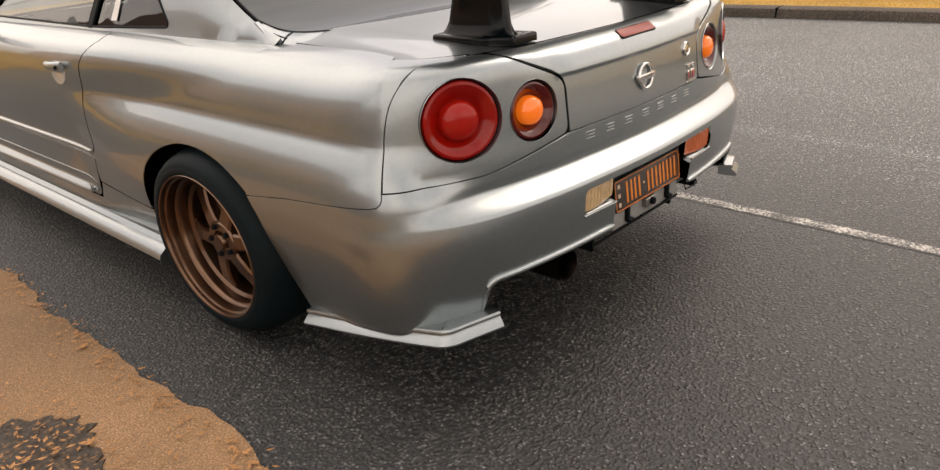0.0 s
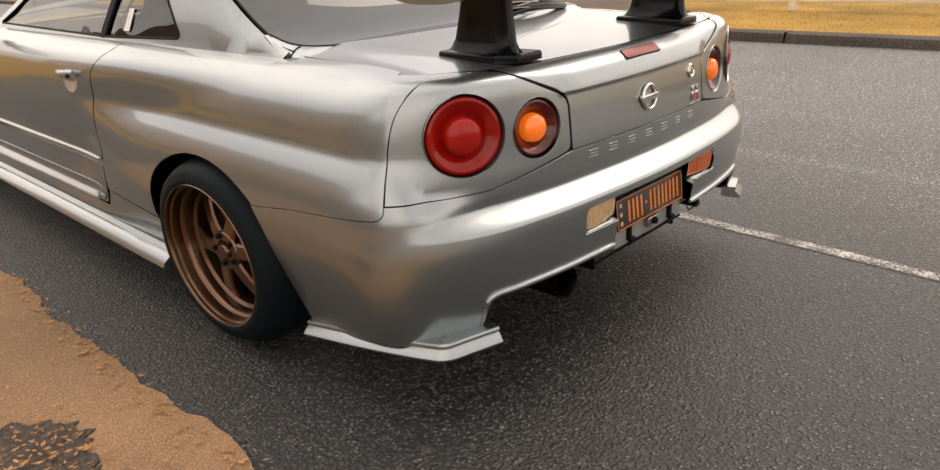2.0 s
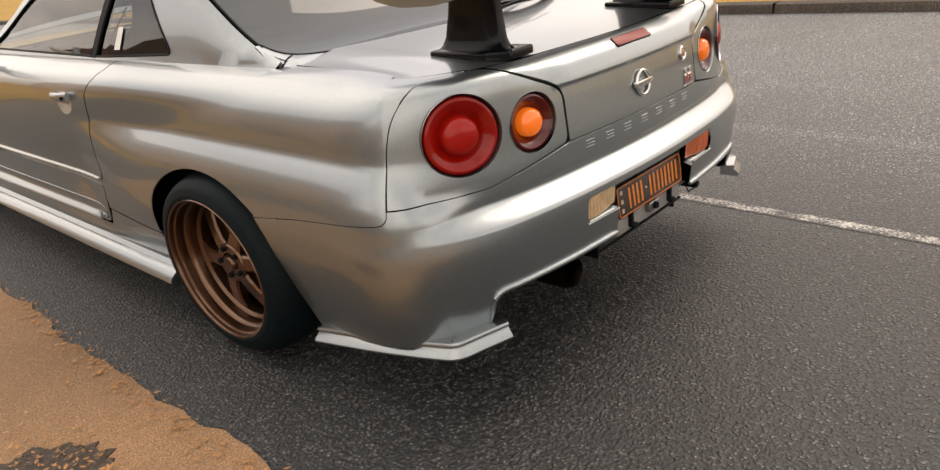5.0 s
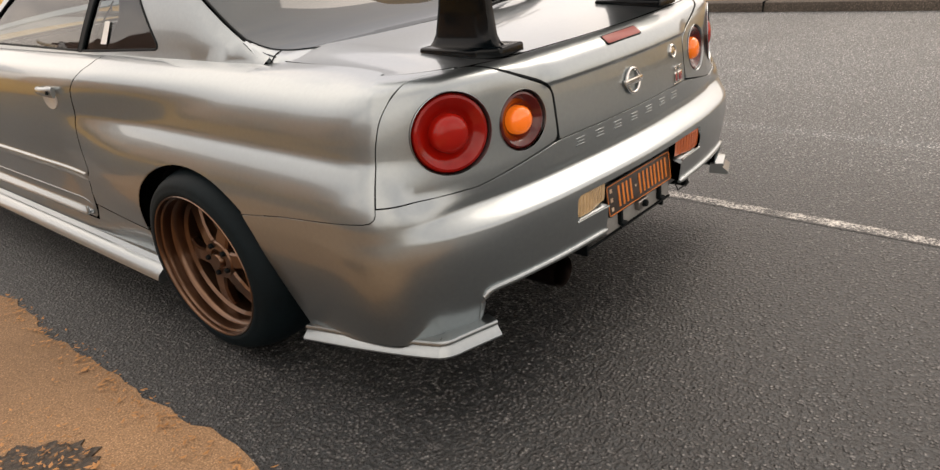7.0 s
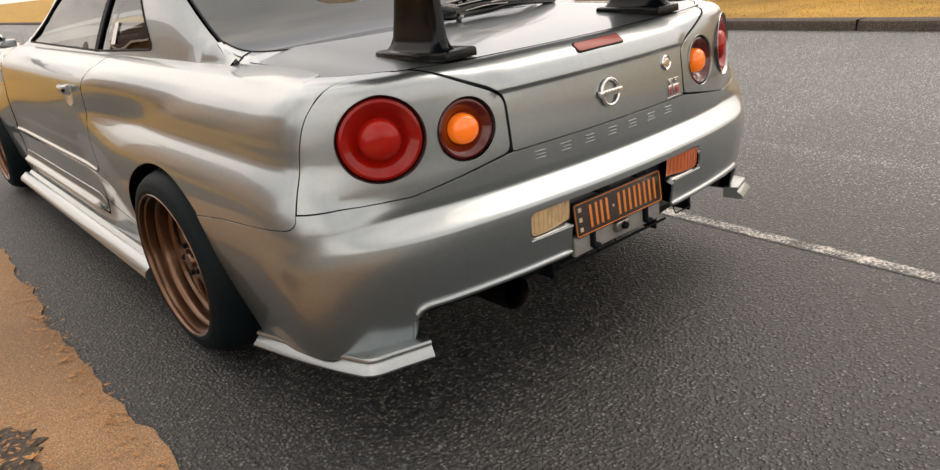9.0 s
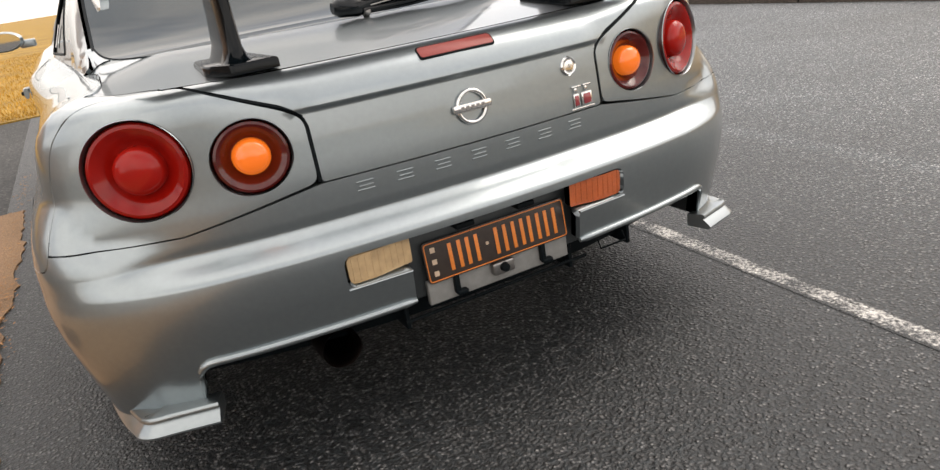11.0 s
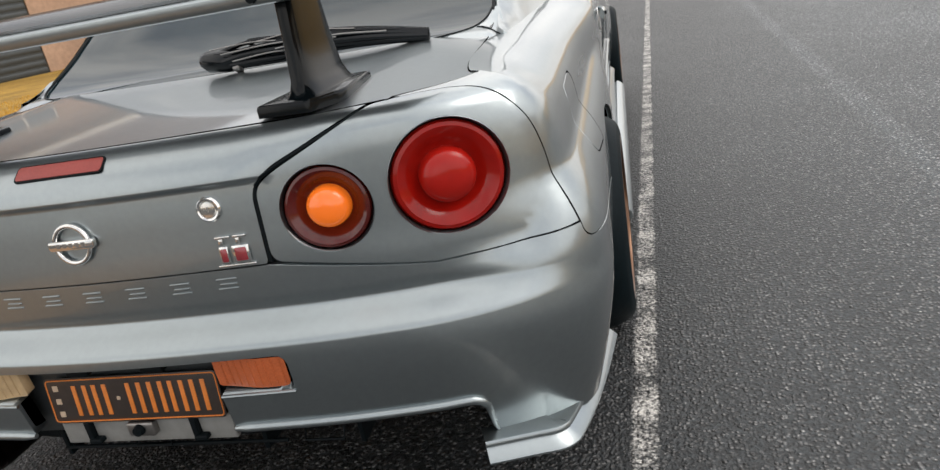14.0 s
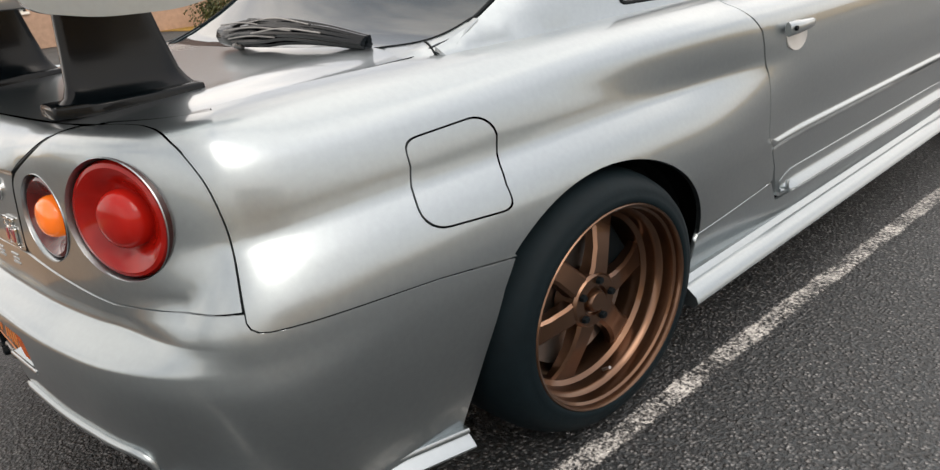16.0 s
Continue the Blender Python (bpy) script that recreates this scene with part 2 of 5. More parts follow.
def lane_shade_and_wear(m):
    """Asphalt colour: shade by the car, paler sheen and wear towards the running lane."""
    n, l = m.node_tree.nodes, m.node_tree.links
    b = n["Principled BSDF"]
    src = b.inputs["Base Color"].links[0].from_socket
    tc = n.new("ShaderNodeTexCoord")
    sx = n.new("ShaderNodeSeparateXYZ")
    l.new(tc.outputs["Object"], sx.inputs["Vector"])
    # tonal ramp: the car's shade at the low end, distant sheen at the high
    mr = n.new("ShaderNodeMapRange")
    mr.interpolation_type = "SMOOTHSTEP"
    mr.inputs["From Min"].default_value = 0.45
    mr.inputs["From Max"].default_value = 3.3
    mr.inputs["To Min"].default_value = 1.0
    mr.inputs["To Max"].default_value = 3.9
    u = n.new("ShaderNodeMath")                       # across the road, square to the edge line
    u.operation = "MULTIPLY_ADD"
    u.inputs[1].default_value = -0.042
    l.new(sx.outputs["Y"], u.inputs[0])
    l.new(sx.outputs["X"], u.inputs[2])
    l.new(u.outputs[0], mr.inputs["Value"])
    near = n.new("ShaderNodeMapRange")
    near.interpolation_type = "SMOOTHSTEP"
    gap = n.new("ShaderNodeMath")                     # pale scuffed streak along the lane joint
    gap.operation = "SUBTRACT"
    gap.inputs[1].default_value = 1.90
    l.new(u.outputs[0], gap.inputs[0])
    ab = n.new("ShaderNodeMath")
    ab.operation = "ABSOLUTE"
    l.new(gap.outputs[0], ab.inputs[0])
    near.inputs["From Min"].default_value = 0.02
    near.inputs["From Max"].default_value = 0.085
    near.inputs["To Min"].default_value = 1.45
    near.inputs["To Max"].default_value = 1.0
    l.new(ab.outputs[0], near.inputs["Value"])
    clump = n.new("ShaderNodeTexNoise")               # coarse patches of aggregate
    clump.inputs["Scale"].default_value = 34
    clump.inputs["Detail"].default_value = 4
    clump.inputs["Roughness"].default_value = 0.7
    l.new(tc.outputs["Object"], clump.inputs["Vector"])
    cl = n.new("ShaderNodeMapRange")
    cl.inputs["From Min"].default_value = 0.36
    cl.inputs["From Max"].default_value = 0.64
    cl.inputs["To Min"].default_value = 0.62
    cl.inputs["To Max"].default_value = 1.42
    l.new(clump.outputs["Fac"], cl.inputs["Value"])
    grit = n.new("ShaderNodeMath")
    grit.operation = "MULTIPLY"
    l.new(near.outputs["Result"], grit.inputs[0])
    l.new(cl.outputs["Result"], grit.inputs[1])
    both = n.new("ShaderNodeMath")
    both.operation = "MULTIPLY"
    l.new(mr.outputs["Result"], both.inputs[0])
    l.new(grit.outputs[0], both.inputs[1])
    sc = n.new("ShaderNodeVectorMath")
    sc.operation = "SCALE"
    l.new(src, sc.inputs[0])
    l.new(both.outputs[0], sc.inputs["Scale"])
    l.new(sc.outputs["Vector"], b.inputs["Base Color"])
    b.inputs["Specular IOR Level"].default_value = 0.62


lane_shade_and_wear(ASPHALT)
CONCRETE = ground_mat("sandy_concrete", (0.230, 0.136, 0.069), (0.415, 0.256, 0.143), 210, 0.85, 0.35, 0.3)
KERBSTONE = ground_mat("kerb_concrete", (0.048, 0.039, 0.031), (0.126, 0.102, 0.082), 90, 0.85, 0.5, 0.35)
SOIL = ground_mat("dry_turf_soil", (0.284, 0.168, 0.026), (0.483, 0.304, 0.052), 60, 0.95, 0.6, 0.35)
DIRT = ground_mat("red_brown_dirt", (0.079, 0.057, 0.040), (0.157, 0.121, 0.089), 40, 0.95, 0.6, 0.3)
YARD = ground_mat("grey_gravel", (0.042, 0.042, 0.041), (0.126, 0.121, 0.113), 45, 0.9, 0.6, 0.3)
LITTER = ground_mat("wet_leaf_mould", (0.031, 0.023, 0.016), (0.168, 0.094, 0.042), 70, 0.7, 0.8, 0.4)
LINE = paint_line("worn_white_paint", 0.56, (0.66, 0.64, 0.60))
GRASS = simple("dry_grass_blades", (0.48, 0.265, 0.023), 0.8, 0, 0, 0.5, 6)
LEAF = simple("dead_leaves", (0.36, 0.175, 0.06), 0.75, 0, 0, 0.6, 30)
BRICK = simple("orange_brick", (0.40, 0.265, 0.185), 0.85, 0, 0, 0.25, 9, 0.3)
ROOFTILE = simple("brown_roof_tiles", (0.10, 0.06, 0.045), 0.8, 0, 0, 0.3, 6, 0.3)
WHITEWOOD = simple("white_painted_timber", (0.74, 0.70, 0.62), 0.55, 0, 0, 0.1, 20)
CREAM = simple("cream_fence_paint", (0.72, 0.62, 0.48), 0.6, 0, 0, 0.12, 20)
HEDGELEAF = simple("hedge_leaves", (0.055, 0.065, 0.02), 0.6, 0, 0, 0.6, 8)
TRUNK = simple("bark", (0.12, 0.08, 0.05), 0.9, 0, 0, 0.3, 20, 0.5)
PANE = simple("house_pane", (0.03, 0.035, 0.04), 0.05, 0, 1.0, 0.1, 3)


# ---- mesh helpers ----
def link(name, verts, faces, mat, parent=None, label="", smooth=True, normals=None):
    me = bpy.data.meshes.new(name)
    me.from_pydata(verts, [], faces)
    me.materials.append(mat)
    if smooth:
        me.polygons.foreach_set("use_smooth", [True] * len(me.polygons))
    if normals is not None:
        me.normals_split_custom_set_from_vertices(normals)
    ob = new(name, me)
    if parent is not None:
        ob.parent = parent
    if label:
        ob["label"] = label
    return ob


def part(name, bm, mat, parent=None, label="", smooth=True):
    me = bpy.data.meshes.new(name)
    bmesh.ops.recalc_face_normals(bm, faces=bm.faces)
    bm.to_mesh(me)
    bm.free()
    me.materials.append(mat)
    if smooth:
        me.polygons.foreach_set("use_smooth", [True] * len(me.polygons))
        me.set_sharp_from_angle(angle=radians(38))
    ob = new(name, me)
    if parent is not None:
        ob.parent = parent
    if label:
        ob["label"] = label
    return ob


def boxbm(a, b, bevel=0.0, bm=None):
    bm = bm or bmesh.new()
    got = bmesh.ops.create_cube(bm, size=1)
    for v in got["verts"]:
        v.co = [(a[i] + b[i]) / 2 + v.co[i] * (b[i] - a[i]) for i in range(3)]
    if bevel:
        edges = list({e for v in got["verts"] for e in v.link_edges})
        bmesh.ops.bevel(bm, geom=edges, offset=bevel, segments=3, profile=0.5, affect="EDGES")
    return bm


def smoothcurve(points, n=16):
    """Catmull-Rom through points of any dimension."""
    p = [np.array(q, float) for q in points]
    p = [2 * p[0] - p[1]] + p + [2 * p[-1] - p[-2]]
    out = []
    for i in range(1, len(p) - 2):
        a, b, c, d = p[i - 1:i + 3]
        for k in range(n):
            t = k / n
            out.append(0.5 * (2 * b + (c - a) * t + (2 * a - 5 * b + 4 * c - d) * t * t + (3 * b - a - 3 * c + d) * t ** 3))
    out.append(p[-2])
    return out


def table(points):
    """Monotone cubic interpolation of a list of (x, y)."""
    xs = np.array([p[0] for p in points], float)
    ys = np.array([p[1] for p in points], float)
    h = np.diff(xs)
    d = np.diff(ys) / h
    m = np.zeros(len(xs))
    m[0], m[-1] = d[0], d[-1]
    for i in range(1, len(xs) - 1):
        if d[i - 1] * d[i] > 0:
            w1, w2 = 2 * h[i] + h[i - 1], h[i] + 2 * h[i - 1]
            m[i] = (w1 + w2) / (w1 / d[i - 1] + w2 / d[i])

    def at(x):
        if x <= xs[0]:
            return float(ys[0] + m[0] * (x - xs[0]))
        if x >= xs[-1]:
            return float(ys[-1] + m[-1] * (x - xs[-1]))
        i = int(np.searchsorted(xs, x) - 1)
        t = (x - xs[i]) / h[i]
        return float((1 + 2 * t) * (1 - t) ** 2 * ys[i] + t * (1 - t) ** 2 * h[i] * m[i] + t * t * (3 - 2 * t) * ys[i + 1] + t * t * (t - 1) * h[i] * m[i + 1])
    return at


def step01(a, b, x):
    t = min(1.0, max(0.0, (x - a) / (b - a)))
    return t * t * (3 - 2 * t)


def tube(path, r, sides=8, closed=False, bm=None):
    """A swept tube along 3D points; r may be a list."""
    bm = bm or bmesh.new()
    pts = [Vector(p) for p in path]
    rings = []
    n = len(pts)
    for i, p in enumerate(pts):
        a = pts[(i - 1) % n] if closed or i else p
        b = pts[(i + 1) % n] if closed or i < n - 1 else p
        d = (b - a).normalized()
        up = Vector((0, 0, 1)) if abs(d.z) < 0.95 else Vector((1, 0, 0))
        x = d.cross(up).normalized()
        y = x.cross(d)
        rr = r[i] if isinstance(r, (list, tuple)) else r
        rings.append([bm.verts.new(p + (x * math.cos(k * math.tau / sides) + y * math.sin(k * math.tau / sides)) * rr) for k in range(sides)])
    m = n if closed else n - 1
    for i in range(m):
        for k in range(sides):
            bm.faces.new((rings[i][k], rings[i][(k + 1) % sides], rings[(i + 1) % n][(k + 1) % sides], rings[(i + 1) % n][k]))
    if not closed:
        bm.faces.new(rings[0])
        bm.faces.new(list(reversed(rings[-1])))
    return bm


def loft(rings, closed_ring=True, caps=True, bm=None):
    """Skin a list of rings of equal length."""
    bm = bm or bmesh.new()
    vs = [[bm.verts.new(p) for p in ring] for ring in rings]
    k = len(rings[0])
    for i in range(len(vs) - 1):
        for j in range(k if closed_ring else k - 1):
            bm.faces.new((vs[i][j], vs[i][(j + 1) % k], vs[i + 1][(j + 1) % k], vs[i + 1][j]))
    if caps and closed_ring:
        bm.faces.new(vs[0])
        bm.faces.new(list(reversed(vs[-1])))
    return bm


def spin(profile, axis_pose, segs=48, sy=1.0):
    """A turned form: profile of (radius, height); the axis is the pose's z."""
    bm = bmesh.new()
    rings = []
    for r, h in profile:
        rings.append([bm.verts.new(axis_pose @ Vector((r * math.cos(k * math.tau / segs), sy * r * math.sin(k * math.tau / segs), h))) for k in range(segs)])
    for a, b in zip(rings, rings[1:]):
        for k in range(segs):
            bm.faces.new((a[k], a[(k + 1) % segs], b[(k + 1) % segs], b[k]))
    if profile[0][0] < 1e-3:
        bmesh.ops.remove_doubles(bm, verts=rings[0], dist=0.004)
    if profile[-1][0] < 1e-3:
        bmesh.ops.remove_doubles(bm, verts=rings[-1], dist=0.004)
    return bm


def inside(poly, x, y):
    c = False
    j = len(poly) - 1
    for i in range(len(poly)):
        xi, yi = poly[i]
        xj, yj = poly[j]
        if (yi > y) != (yj > y) and x < (xj - xi) * (y - yi) / (yj - yi) + xi:
            c = not c
        j = i
    return c


def densify(poly, step):
    out = []
    for i in range(len(poly)):
        a, b = poly[i], poly[(i + 1) % len(poly)]
        n = max(1, int(math.ceil(math.hypot(b[0] - a[0], b[1] - a[1]) / step)))
        out += [(a[0] + (b[0] - a[0]) * k / n, a[1] + (b[1] - a[1]) * k / n) for k in range(n)]
    return out


def rounded(poly, r, n=5):
    """Round the corners of a polygon; r is one radius or one a corner."""
    out = []
    for i in range(len(poly)):
        p = Vector(poly[i])
        a = Vector(poly[i - 1]) - p
        b = Vector(poly[(i + 1) % len(poly)]) - p
        rr = r[i] if isinstance(r, (list, tuple)) else r
        d = min(rr, a.length * 0.48, b.length * 0.48)
        if d < 1e-4:
            out.append((p.x, p.y))
            continue
        p0, p1 = p + a.normalized() * d, p + b.normalized() * d
        for k in range(n + 1):
            t = k / n
            q = p0 * (1 - t) ** 2 + p * 2 * t * (1 - t) + p1 * t * t
            out.append((q.x, q.y))
    return out


def circle(cx, cy, r, n=48, ry=None):
    return [(cx + r * math.cos(k * math.tau / n), cy + (ry or r) * math.sin(k * math.tau / n)) for k in range(n)]


INNER = Vector((0, 2.3, 0.45))


def panel(name, outline, surf, mat, parent=None, holes=(), step=0.02, flange=0.012, label="", out_ref=None, flange_holes=True, rows=()):
    """A sheet over surf(a, b), trimmed by an outline with holes, with turned-in edges."""
    from mathutils.geometry import delaunay_2d_cdt
    loops = [densify(outline, step)] + [densify(h, step) for h in holes]
    pts, edges = [], []
    for lp in loops:
        o = len(pts)
        pts += lp
        edges += [(o + k, o + (k + 1) % len(lp)) for k in range(len(lp))]
    nb = len(pts)
    xs = [p[0] for p in outline]
    ys = [p[1] for p in outline]
    bp = np.array(pts)
    gx = np.arange(min(xs) + step * 0.5, max(xs), step)
    gy = np.arange(min(ys) + step * 0.5, max(ys), step)
    gy = np.array(sorted([y for y in gy if all(abs(y - r) > .006 for r in rows)] + list(rows)))
    for x in gx:
        for y in gy:
            if inside(loops[0], x, y) and not any(inside(h, x, y) for h in loops[1:]):
                if ((bp[:, 0] - x) ** 2 + (bp[:, 1] - y) ** 2).min() > ((0.45 if y not in rows else .2) * step) ** 2:
                    pts.append((x, y))
    got = delaunay_2d_cdt([Vector(p) for p in pts], edges, [], 0, 1e-6)
    co, tris = got[0], got[2]
    verts, normals = [], []
    ref = out_ref or INNER
    for c in co:
        a, b = c.x, c.y
        p = Vector(surf(a, b))
        h = 0.002
        n = (Vector(surf(a + h, b)) - Vector(surf(a - h, b))).cross(Vector(surf(a, b + h)) - Vector(surf(a, b - h)))
        n.normalize()
        if n.dot(p - ref) < 0:
            n.negate()
        verts.append(p)
        normals.append(n)
    faces = []
    for t in tris:
        cx = sum(co[i].x for i in t) / 3
        cy = sum(co[i].y for i in t) / 3
        if not inside(loops[0], cx, cy) or any(inside(h, cx, cy) for h in loops[1:]):
            continue
        a, b, c = (verts[i] for i in t[:3])
        fn = (b - a).cross(c - a)
        t = tuple(t)
        faces.append(t if fn.dot(normals[t[0]]) > 0 else tuple(reversed(t)))
    if flange:
        for li, lp in enumerate(loops):
            if li and not flange_holes:
                continue
            base = len(verts)
            for a, b in lp:
                p = Vector(surf(a, b))
                h = 0.002
                n = (Vector(surf(a + h, b)) - Vector(surf(a - h, b))).cross(Vector(surf(a, b + h)) - Vector(surf(a, b - h)))
                n.normalize()
                if n.dot(p - ref) < 0:
                    n.negate()
                verts += [p, p - n * flange]
                normals += [n, n]
            m = len(lp)
            cen = sum((verts[base + 2 * k] for k in range(m)), Vector()) / m
            for k in range(m):
                i0, i1 = base + 2 * k, base + 2 * ((k + 1) % m)
                faces.append((i0, i1, i1 + 1, i0 + 1))
                e = verts[i1] - verts[i0]
                side = e.cross(normals[i0])
                if side.length > 0:
                    side.normalize()
                    if side.dot(verts[i0] - cen) * (1 if li == 0 else -1) < 0:
                        side.negate()
                    nn = (side * 0.8 + normals[i0] * 0.6).normalized()
                    normals[i0] = nn
                    normals[i0 + 1] = side
    return link(name, verts, faces, mat, parent, label, True, normals)


# ---- the car's skin: a plan outline and upright profiles ----
PLAN = smoothcurve([(0, .146), (.13, .149), (.25, .156), (.36, .164), (.446, .174), (.54, .190), (.60, .206), (.655, .228), (.70, .252), (.74, .28), (.768, .305), (.788, .335), (.799, .38), (.803, .45),
                    (.803, .6), (.803, .9), (.803, 1.3), (.803, 1.8), (.803, 2.4), (.803, 3.0), (.803, 3.6), (.80, 4.1), (.78, 4.45), (.72, 4.68), (.58, 4.82), (.3, 4.90), (0, 4.92)], 20)
PX = np.array([p[0] for p in PLAN])
PY = np.array([p[1] for p in PLAN])
PS = np.concatenate([[0], np.cumsum(np.hypot(np.diff(PX), np.diff(PY)))])
S_SIDE = float(np.interp(0.5, PY[:400], PS[:400]))      # arc length where the flank is straight


def s_of_y(y):
    return S_SIDE + (y - 0.5)


# offset outwards against v; v is the height up to 0.80, then rolls over onto the deck
REAR_OFF = table([(.10, -.002), (.165, .006), (.20, .013), (.26, .027), (.32, .040), (.38, .050), (.43, .0560), (.468, .0580), (.484, .0580), (.490, .0555), (.496, .0490), (.523, .008), (.528, .003), (.532, .003), (.545, .005), (.60, .006), (.684, 0), (.74, -.006), (.77, -.010), (.80, -.018), (.815, -.030), (.83, -.045), (.85, -.068), (.90, -.12)])
REAR_Z = table([(.10, .10), (.79, .79), (.80, .799), (.815, .812), (.83, .822), (.85, .829), (.90, .834)])
LAMP_OFF = table([(.60, .004), (.684, 0), (.76, -.004), (.785, -.006), (.80, -.009), (.815, -.013), (.828, -.026), (.838, -.040), (.85, -.060), (.90, -.12)])
LAMP_Z = table([(.60, .60), (.79, .79), (.80, .800), (.815, .8145), (.828, .825), (.838, .830), (.85, .833), (.90, .836)])
FEND_OFF = table([(.10, -.004), (.165, .005), (.20, .012), (.26, .027), (.32, .041), (.42, .058), (.48, .062), (.52, .061), (.57, .054), (.605, .0425), (.635, .026), (.655, .0115), (.664, .0065), (.674, .0042), (.71, -.0015), (.74, -.0085), (.765, -.0175), (.785, -.030), (.80, -.045), (.82, -.068), (.84, -.093), (.86, -.122), (.90, -.19)])
FEND_Z = table([(.10, .10), (.79, .79), (.80, .799), (.82, .816), (.84, .829), (.86, .837), (.90, .846)])
DOOR_OFF = table([(.10, .03), (.20, .032), (.25, .026), (.33, .024), (.405, .027), (.420, .031), (.430, .037), (.434, .037), (.444, .026), (.46, .026), (.55, .033), (.62, .037), (.70, .0375), (.75, .0345), (.785, .027), (.81, .012), (.83, -.008), (.85, -.034), (.90, -.074)])
DOOR_Z = table([(.10, .10), (.79, .79), (.80, .798), (.82, .815), (.84, .830), (.86, .842), (.90, .853)])


def skin(s, v):
    sg = -1.0 if s < 0 else 1.0
    q = abs(s)
    x = float(np.interp(q, PS, PX))
    y = float(np.interp(q, PS, PY))
    x2 = float(np.interp(q + .012, PS, PX))
    y2 = float(np.interp(q + .012, PS, PY))
    x1 = float(np.interp(max(0, q - .012), PS, PX))
    y1 = float(np.interp(max(0, q - .012), PS, PY))
    tx, ty = x2 - x1, y2 - y1
    if q < .012:
        tx, ty = 1.0, 0.0
    d = math.hypot(tx, ty)
    nx, ny = ty / d, -tx / d
    low = 1 - step01(.525, .59 + .16 * step01(.74, .87, q), v)
    wf = step01(.60, 1.05, q) * (1 - low) + low * step01(.58, .84, q)      # rear end to fender
    h = step01(.60, .84, v)
    wd = step01(1.42 - .66 * h, 2.10 - .30 * h, y)    # fender to door
    wf2 = step01(3.2, 3.75, y) * (1 - step01(4.25, 4.7, y)) * .8
    wd = wd * (1 - wf2)
    rear, rz = REAR_OFF(v), REAR_Z(v)
    if v > .56:
        k = step01(.36, .54, q) * step01(.56, .66, v)
        rear, rz = rear * (1 - k) + k * LAMP_OFF(v), rz * (1 - k) + k * LAMP_Z(v)
    off = rear * (1 - wf) + wf * (FEND_OFF(v) * (1 - wd) + DOOR_OFF(v) * wd)
    z = rz * (1 - wf) + wf * (FEND_Z(v) * (1 - wd) + DOOR_Z(v) * wd)
    if v < .56:                                   # the bumper's corners stand out
        off += .006 * step01(.46, .74, q) * (1 - step01(.78, 1.06, q)) * step01(.12, .45, v) * (1 - step01(.44, .502, v))
    if q < .40:                                   # pressed crease across the boot face
        k = 1 - step01(.30, .38, q)
        off += k * (.011 * step01(.748, .757, v) * (1 - step01(.757, .82, v)))
    return (sg * (x + nx * off), y + ny * off, z)


def deck(x, y):
    """Top of the boot lid."""
    t = (y - .2) / .6
    return (x, y, .8285 + .004 * step01(.42, .56, abs(x)) + .031 * t * (1 - .60 * step01(.45, .64, abs(x))))


car = new("sports_coupe")
tagged(car, "silver two-door coupe with bronze wheels and tall black rear wing", "car")
SEAM = 0.825
yb = s_of_y
GAP = .0014


def place(s, v, lift=0.0):
    """A pose on the skin: local z outwards, local x along the skin, local y up."""
    p = Vector(skin(s, v))
    a = (Vector(skin(s + .004, v)) - Vector(skin(s - .004, v))).normalized()
    b = (Vector(skin(s, v + .004)) - Vector(skin(s, v - .004))).normalized()
    n = a.cross(b).normalized()
    if n.dot(p - INNER) < 0:
        n.negate()
    b = n.cross(a)
    return Matrix.Translation(p + n * lift) @ Matrix((a, b, n)).transposed().to_4x4()


def moved(bm, m):
    bmesh.ops.transform(bm, matrix=m, verts=bm.verts)
    return bm


def slab(poly, z0, z1, bevel=0.0):
    """An extruded outline in the local xy plane."""
    bm = bmesh.new()
    lo = [bm.verts.new((a, b, z0)) for a, b in poly]
    hi = [bm.verts.new((a, b, z1)) for a, b in poly]
    bm.faces.new(list(reversed(lo)))
    top = bm.faces.new(hi)
    n = len(poly)
    for k in range(n):
        bm.faces.new((lo[k], lo[(k + 1) % n], hi[(k + 1) % n], hi[k]))
    if bevel:
        bmesh.ops.bevel(bm, geom=list(top.edges), offset=bevel, segments=2, profile=0.5, affect="EDGES")
    return bm


def rect(w, h, r=0.0, n=4):
    p = [(-w / 2, -h / 2), (w / 2, -h / 2), (w / 2, h / 2), (-w / 2, h / 2)]
    return rounded(p, r, n) if r else p


LAMPS = ((.647, .707, .098, .094, "red"), (.447, .690, .0755, .072, "amber"))


